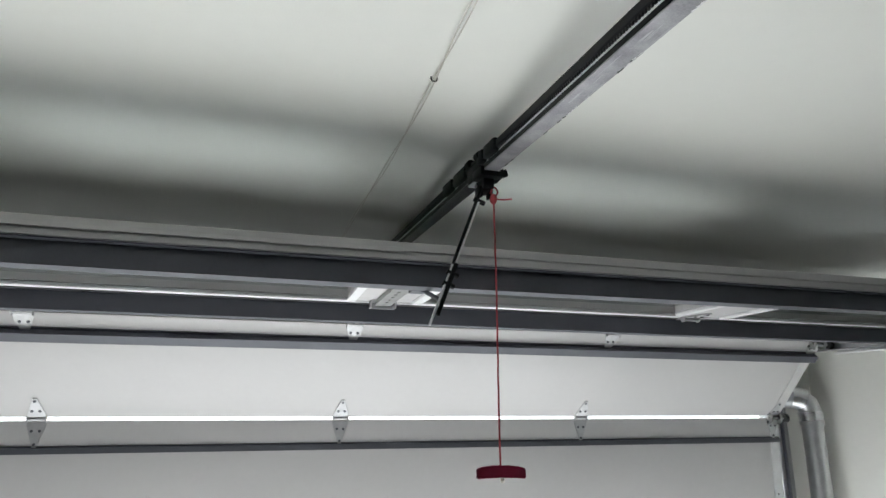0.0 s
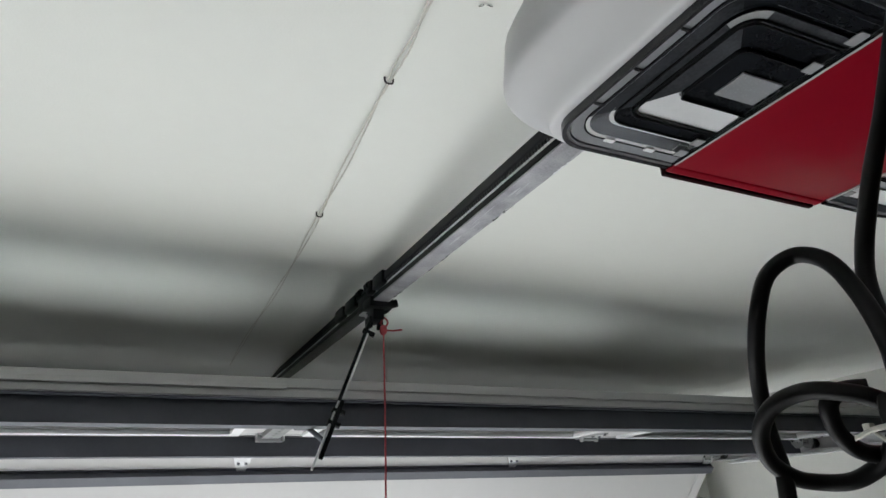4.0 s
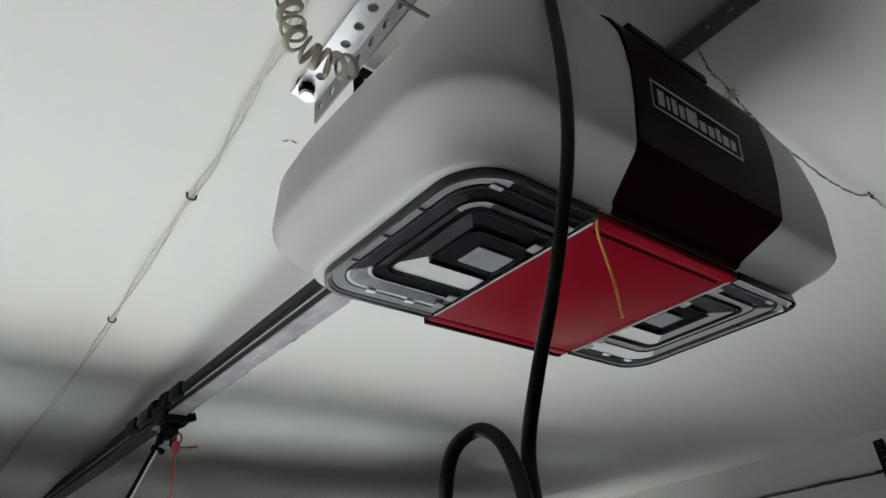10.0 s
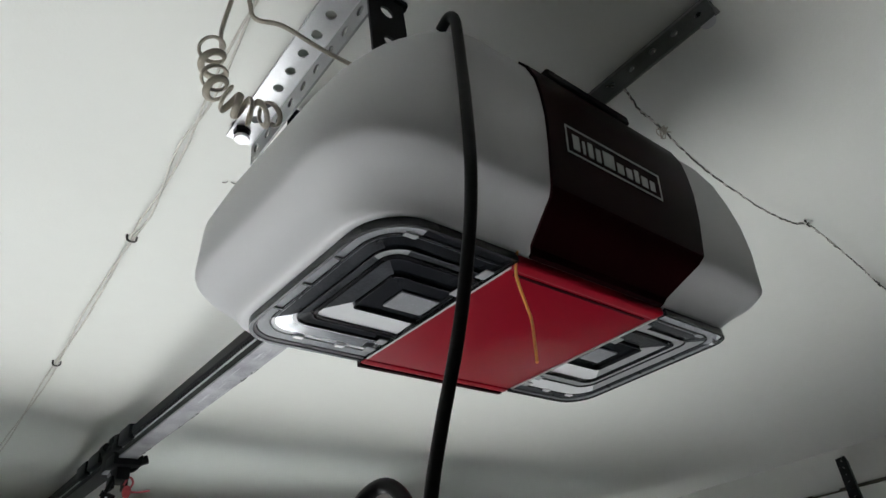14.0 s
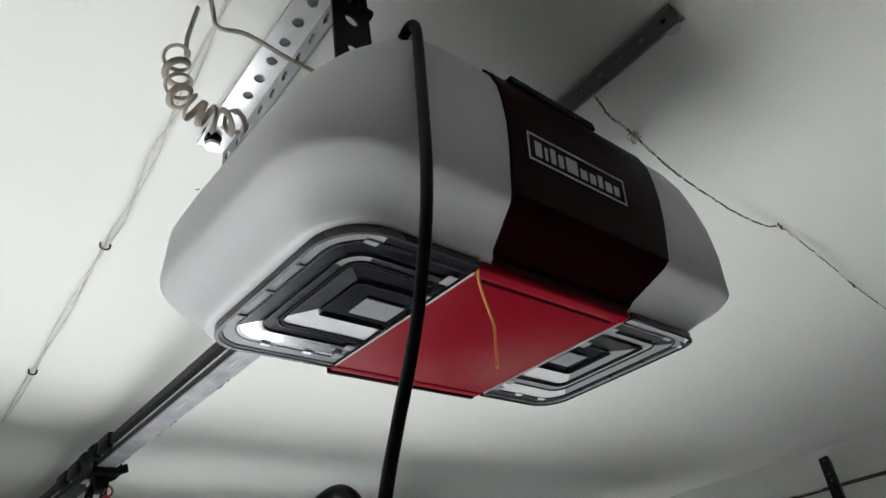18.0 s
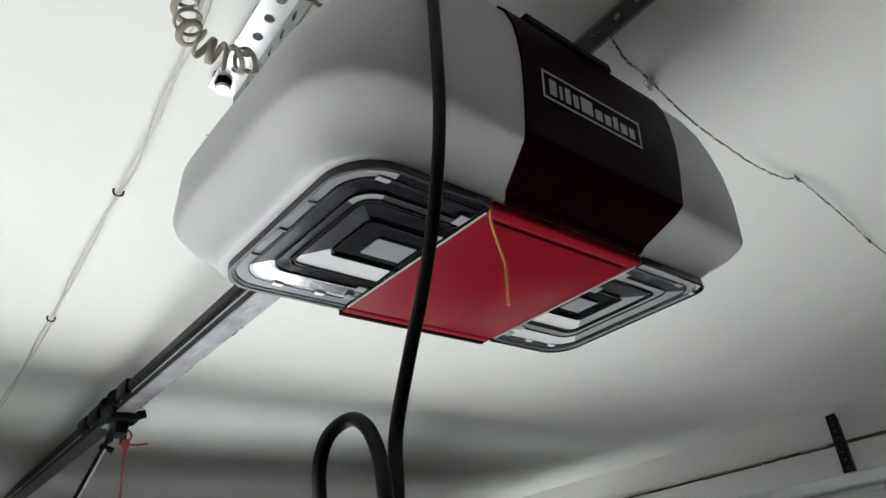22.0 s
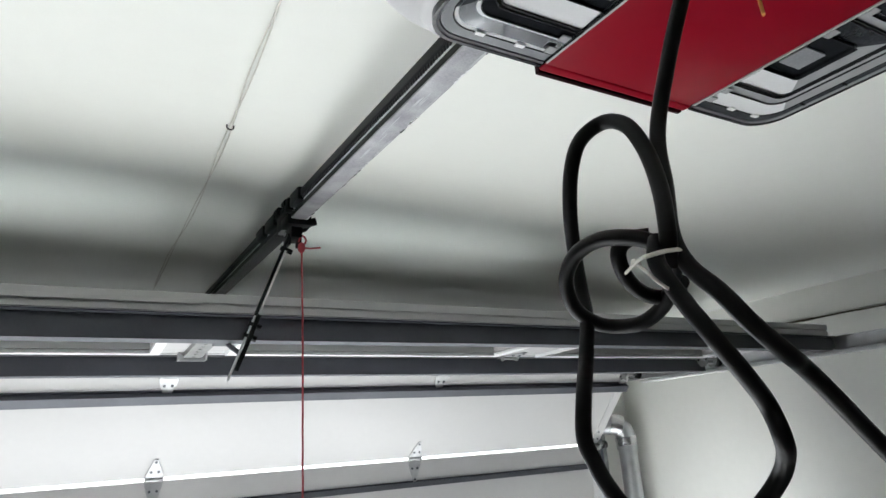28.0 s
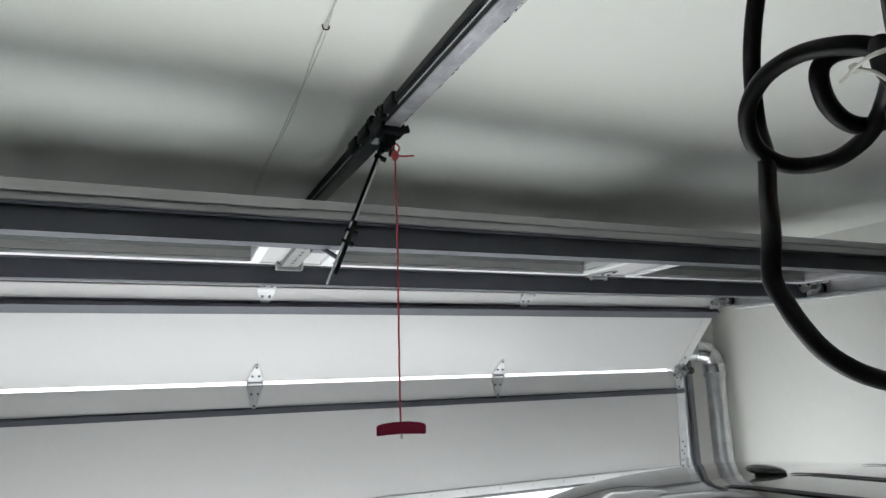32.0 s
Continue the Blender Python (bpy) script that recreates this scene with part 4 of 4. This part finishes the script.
INNER = [(-0.1633, 0.7928, 2.1839), (-0.1706, 0.8028, 2.1837), (-0.1727, 0.8096, 2.1775), (-0.1655, 0.8138, 2.1657), (-0.1539, 0.8151, 2.1572), (-0.1423, 0.8131, 2.1536), (-0.1355, 0.8055, 2.1542), (-0.1431, 0.7933, 2.1583)]
bm = bmesh.new()
tube(bm, smooth_path(INNER, 8), 0.0047, 14)
part("inner_bight", bm, CORD, pc, "", 60)
# the tie: its head, the band round the cords and the cut tail
bm = bmesh.new()
tube(bm, smooth_path([(-0.1923, 0.787, 2.1585), (-0.1941, 0.7784, 2.1606), (-0.1974, 0.7707, 2.1611), (-0.1953, 0.7641, 2.1617), (-0.1884, 0.7618, 2.1633), (-0.1756, 0.7644, 2.1661)], 6), 0.0018, 8, 0.45)
tube(bm, smooth_path([(-0.1905, 0.7809, 2.1622), (-0.1971, 0.7691, 2.1536), (-0.1935, 0.7647, 2.1466), (-0.1858, 0.7653, 2.1438)], 6), 0.0009, 8, 0.6)
box(bm, (-0.0022, -0.0018, -0.0020), (0.0022, 0.0018, 0.0020), 0.0007, Matrix.Translation((-0.1903, 0.781, 2.1623)))
part("cable_tie", bm, WHITEWIRE, pc, "white plastic cable tie")

# ---- wires on the ceiling ----
def wire(name, pts, r, mat, label, twin=0.0, seed=1, second=None):
    ob = thing(name, pts[0], label, "wire")
    rn = random.Random(seed)
    for s, strand_mat in ((-1, mat), (1, second or mat)):
        line = [p + Vector((s * twin * math.sin(i * 0.22 + seed), rn.uniform(-1, 1) * 0.0008, rn.uniform(-0.002, 0.0))) for i, p in enumerate(smooth_path(pts, 10))]
        bm = bmesh.new()
        tube(bm, line, r, 6)
        part("strand", bm, strand_mat, ob)
    return ob


def on_ceiling(x, y, drop):
    return (x, y, ceiling_z(x) - drop)


wire("bell_wire", [on_ceiling(x, y, d) for x, y, d in ((-0.235, 3.3, 0.006), (-0.232, 2.76, 0.012), (-0.219, 2.42, 0.008), (-0.217, 2.08, 0.012), (-0.217, 1.816, 0.006), (-0.224, 1.583, 0.012), (-0.226, 1.330, 0.005), (-0.228, 1.218, 0.011), (-0.236, 1.097, 0.007), (-0.240, 1.009, 0.012), (-0.250, 0.873, 0.006), (-0.256, 0.72, 0.010), (-0.26, 0.4, 0.01))], 0.0014, WHITEWIRE, "thin white twisted bell wire stapled along the ceiling", 0.0045, 3)
wire("bell_wire", [on_ceiling(x, y, d) for x, y, d in ((0.146, 0.715, 0.02), (0.167, 0.704, 0.022), (0.209, 0.714, 0.024), (0.251, 0.718, 0.020), (0.293, 0.727, 0.006), (0.36, 0.732, 0.014), (0.42, 0.735, 0.020), (0.513, 0.737, 0.022), (0.612, 0.738, 0.018), (0.709, 0.733, 0.010), (0.754, 0.721, 0.006), (0.867, 0.722, 0.014), (1.02, 0.730, 0.012), (1.16, 0.742, 0.005), (1.5, 0.748, 0.01), (2.0, 0.75, 0.005), (2.7, 0.75, 0.005))], 0.0013, WHITEWIRE, "thin black and white bell wire sagging across the ceiling", 0.0018, 5, DARKWIRE)
for i, (x, y) in enumerate(((-0.217, 1.816), (-0.226, 1.330), (0.293, 0.727), (1.16, 0.742), (0.752, 0.721))):
    st = thing("wire_staple", on_ceiling(x, y, 0.004), "small dark wire staple in the ceiling", "staple", "wire staples")
    bm = bmesh.new()
    z = ceiling_z(x)
    q = Vector((x, y, z))
    tube(bm, smooth_path([q + Vector((-0.007, 0, 0.001)), q + Vector((-0.006, 0, -0.008)), q + Vector((0.0, 0, -0.0105)), q + Vector((0.006, 0, -0.008)), q + Vector((0.007, 0, 0.001))], 4), 0.0016, 6)
    if i == 2:
        for a in range(3):
            ring = [q + Vector(((0.007 + 0.002 * a) * math.cos(u), 0.008 * math.sin(u + a), -0.010 - 0.002 * a - 0.003 * math.sin(2 * u))) for u in (2 * math.pi * j / 10 for j in range(11))]
            tube(bm, ring, 0.0008, 5)
        tube(bm, [q + Vector((0.004, 0, -0.01)), q + Vector((0.012, -0.006, -0.011))], 0.0009, 5)
    part("loop", bm, BEIGE if i == 2 else DARKWIRE, st)
chip = thing("drywall_chip", on_ceiling(-0.155, 1.140, 0.0), "small torn chip in the ceiling drywall", "chip")
bm = bmesh.new()
q = Vector(on_ceiling(-0.155, 1.140, 0.001))
tube(bm, smooth_path([q + Vector(p) for p in ((-0.009, 0.005, 0.0), (-0.006, 0.002, -0.0015), (-0.004, 0.000, 0.0))], 4), 0.0010, 5, 0.6)
tube(bm, smooth_path([q + Vector(p) for p in ((0.001, -0.001, 0.0), (0.004, -0.002, -0.0015), (0.008, -0.001, 0.0))], 4), 0.0012, 5, 0.6)
part("sliver", bm, DARKWIRE, chip)
coil = thing("coiled_wire", (-0.24, 0.93, 2.70), "beige wire wound in a loose coil beside the bracket", "wire")
spine = smooth_path([(-0.2855, 0.877, 2.682), (-0.2796, 0.874, 2.649), (-0.2759, 0.872, 2.6225), (-0.259, 0.872, 2.611), (-0.239, 0.872, 2.608), (-0.221, 0.872, 2.618)], 26)
line = [Vector((-0.272, 0.867, 2.752)), Vector((-0.276, 0.877, 2.711))]
for i, p in enumerate(spine):
    d = (spine[min(i + 1, len(spine) - 1)] - spine[max(i - 1, 0)]).normalized()
    e1 = d.cross(Vector((0, 1, 0.2))).normalized()
    e2 = d.cross(e1)
    a = i * 2 * math.pi / 15.0
    line.append(p + (0.0108 + 0.0015 * math.sin(i * 0.37)) * (math.cos(a) * e1 + math.sin(a) * e2))
bm = bmesh.new()
tube(bm, smooth_path(line, 2), 0.0033, 8, 0.5)
part("coil", bm, BEIGE, coil, "", 60)
bm = bmesh.new()
tube(bm, smooth_path([(-0.2805, 0.825, 2.752), (-0.276, 0.811, 2.6785), (-0.270, 0.810, 2.657), (-0.245, 0.807, 2.662), (-0.207, 0.805, 2.654), (-0.176, 0.802, 2.649)], 6), 0.0022, 6)
part("lead", bm, BEIGE, coil, "", 60)

# ---- duct in the corner ----
duct = thing("vent_duct", (2.60, 3.66, 0.0), "galvanized round vent duct with an elbow in the corner", "duct")
bm = bmesh.new()
rod(bm, (2.60, 3.655, 0.0), (2.60, 3.655, 2.0), 0.058, 28)
for z in (0.7, 1.35):
    rod(bm, (2.60, 3.655, z), (2.60, 3.655, z + 0.02), 0.0605, 28)
part("pipe", bm, ZINCDUCT, duct, "", 40)
bm = bmesh.new()
pts = [Vector((2.60, 3.655, 1.97)), Vector((2.60, 3.655, 2.03)), Vector((2.585, 3.66, 2.075)), Vector((2.55, 3.675, 2.105)), Vector((2.50, 3.70, 2.115)), Vector((2.44, 3.73, 2.115))]
tube(bm, pts, 0.062, 24)
part("elbow", bm, ZINCDUCT, duct, "crimped elbow", 20)
bm = bmesh.new()
rod(bm, (2.60, 3.655, 1.955), (2.60, 3.655, 1.985), 0.0655, 28)
part("collar", bm, ZINCDUCT, duct, "", 40)
bm = bmesh.new()
rod(bm, (2.60, 3.655, 1.985), (2.595, 3.657, 2.035), 0.0665, 24, 0.068)
tube(bm, [(2.57, 3.667, 2.10), (2.54, 3.68, 2.112), (2.505, 3.698, 2.118)], 0.068, 20)
part("foil_tape", bm, FOIL, duct, "crinkled shiny foil tape", 30)

# ---- parked car ----
KX = 1.60
car = thing("parked_car", (KX, 1.9, 0.0), "dark grey car parked inside the garage, glossy roof", "car")
bm = bmesh.new()
spec = [(-1.3, 0.55, 0.85, 0.60), (-1.2, 0.38, 1.00, 0.82), (-0.6, 0.32, 1.10, 0.88), (0.1, 0.30, 1.12, 0.90), (2.2, 0.30, 1.14, 0.90), (2.55, 0.32, 1.10, 0.88), (2.72, 0.40, 0.98, 0.82), (2.76, 0.52, 0.85, 0.72)]
rings = []
for y, zl, zh, hw in spec:
    o = rounded(-hw, zl, hw, zh, [0.10, 0.10, 0.16, 0.16], 5)
    rings.append([bm.verts.new((KX + u, y, w)) for u, w in o])
n = len(rings[0])
for a, b in zip(rings, rings[1:]):
    for i in range(n):
        bm.faces.new((a[i], a[(i + 1) % n], b[(i + 1) % n], b[i]))
bm.faces.new(rings[0]), bm.faces.new(rings[-1][::-1])
part("body", bm, CARPAINT, car, "dark grey painted body", 40)
bm = bmesh.new()
spec = [(-0.35, 1.08, 1.10, 0.80), (0.35, 1.08, 1.60, 0.72), (0.75, 1.08, 1.70, 0.70), (1.2, 1.08, 1.725, 0.70), (1.55, 1.08, 1.717, 0.70), (2.1, 1.08, 1.682, 0.70), (2.35, 1.08, 1.655, 0.70), (2.47, 1.08, 1.60, 0.70), (2.62, 1.08, 1.32, 0.72), (2.70, 1.06, 1.10, 0.78)]
rings = []
for y, zl, zh, hw in spec:
    h = zh - zl
    half = [(hw + 0.14, 0.0), (hw + 0.11, 0.12), (hw + 0.03, 0.72), (hw - 0.01, 0.85), (hw - 0.06, 0.925), (hw - 0.16, 0.962), (hw * 0.5, 0.985), (hw * 0.22, 0.997), (0, 1.0)]
    o = [(u, zl + v * h) for u, v in half] + [(-u, zl + v * h) for u, v in half[-2::-1]]
    rings.append([bm.verts.new((KX + u, y, w)) for u, w in o])
n = len(rings[0])
for a, b in zip(rings, rings[1:]):
    for i in range(n - 1):
        f = bm.faces.new((a[i], a[i + 1], b[i + 1], b[i]))
        if i in (1, n - 3):
            f.material_index = 1
for f in bm.faces:
    cen = f.calc_center_median()
    if cen.y < 0.3 or cen.y > 2.5:
        f.material_index = 1
part("cabin", bm, [CARPAINT, CARGLASS], car, "glossy dark grey roof and dark windows", 35)
# the spoiler over the rear window
bm = bmesh.new()
rows = []
for i in range(25):
    u = -0.84 + 1.68 * i / 24
    z = 1.604 - 0.078 * u * u
    aft = 2.86 - 0.10 * (u / 0.84) ** 4
    rows.append([bm.verts.new((KX + u, y, z + dz)) for y, dz in ((2.30, 0.030 if abs(u) < 0.6 else 0.0), (2.60, 0.020), (aft - 0.03, 0.003), (aft, -0.004), (aft - 0.005, -0.020), (2.55, -0.06))])
for p, q in zip(rows, rows[1:]):
    for k in range(6):
        bm.faces.new((p[k], p[(k + 1) % 6], q[(k + 1) % 6], q[k]))
bm.faces.new(rows[0]), bm.faces.new(rows[-1][::-1])
part("spoiler", bm, CARPAINT, car, "glossy dark grey rear spoiler", 35)


def roof_at(y, u):
    """Height of the roof at a station, a distance from its middle line."""
    for (y0, zl, z0, h0), (y1, _, z1, h1) in zip(spec, spec[1:]):
        if y0 <= y <= y1:
            f = (y - y0) / (y1 - y0)
            zh, hw = z0 + f * (z1 - z0), h0 + f * (h1 - h0)
            prof = [(0, 1.0), (hw * 0.22, 0.997), (hw * 0.5, 0.985), (hw - 0.16, 0.962), (hw - 0.06, 0.925), (hw, 0.85)]
            return zl + (zh - zl) * float(np.interp(u, [p[0] for p in prof], [p[1] for p in prof]))


for u in (-0.46, -0.18, 0.18, 0.46):
    bm = bmesh.new()
    rows = [[bm.verts.new((KX + u + w, y, roof_at(y, abs(u + w)) + 0.003)) for w in (-0.02, 0.02)] for y in [0.6 + 0.1 * i for i in range(17)]]
    for p, q in zip(rows, rows[1:]):
        bm.faces.new((p[0], p[1], q[1], q[0]))
    part("roof_rib", bm, BLACKSTEEL, car, "black roof rib")
bm = bmesh.new()
bmesh.ops.create_uvsphere(bm, u_segments=20, v_segments=12, radius=1, matrix=Matrix.Translation((1.42, 2.30, 1.668)) @ Matrix.Diagonal((0.048, 0.075, 0.018, 1)))
part("antenna_fin", bm, CARGLASS, car, "black antenna dome", 60)
for x in (KX - 0.8, KX + 0.8):
    for y in (-0.55, 1.95):
        bm = bmesh.new()
        rod(bm, (x - 0.1, y, 0.34), (x + 0.1, y, 0.34), 0.34, 28)
        wheel = part("wheel", bm, RUBBER, car, "black tyre", 40)
        bm = bmesh.new()
        rod(bm, (x - 0.102, y, 0.34), (x + 0.102, y, 0.34), 0.21, 20)
        part("rim", bm, ZINC, wheel, "", 40)
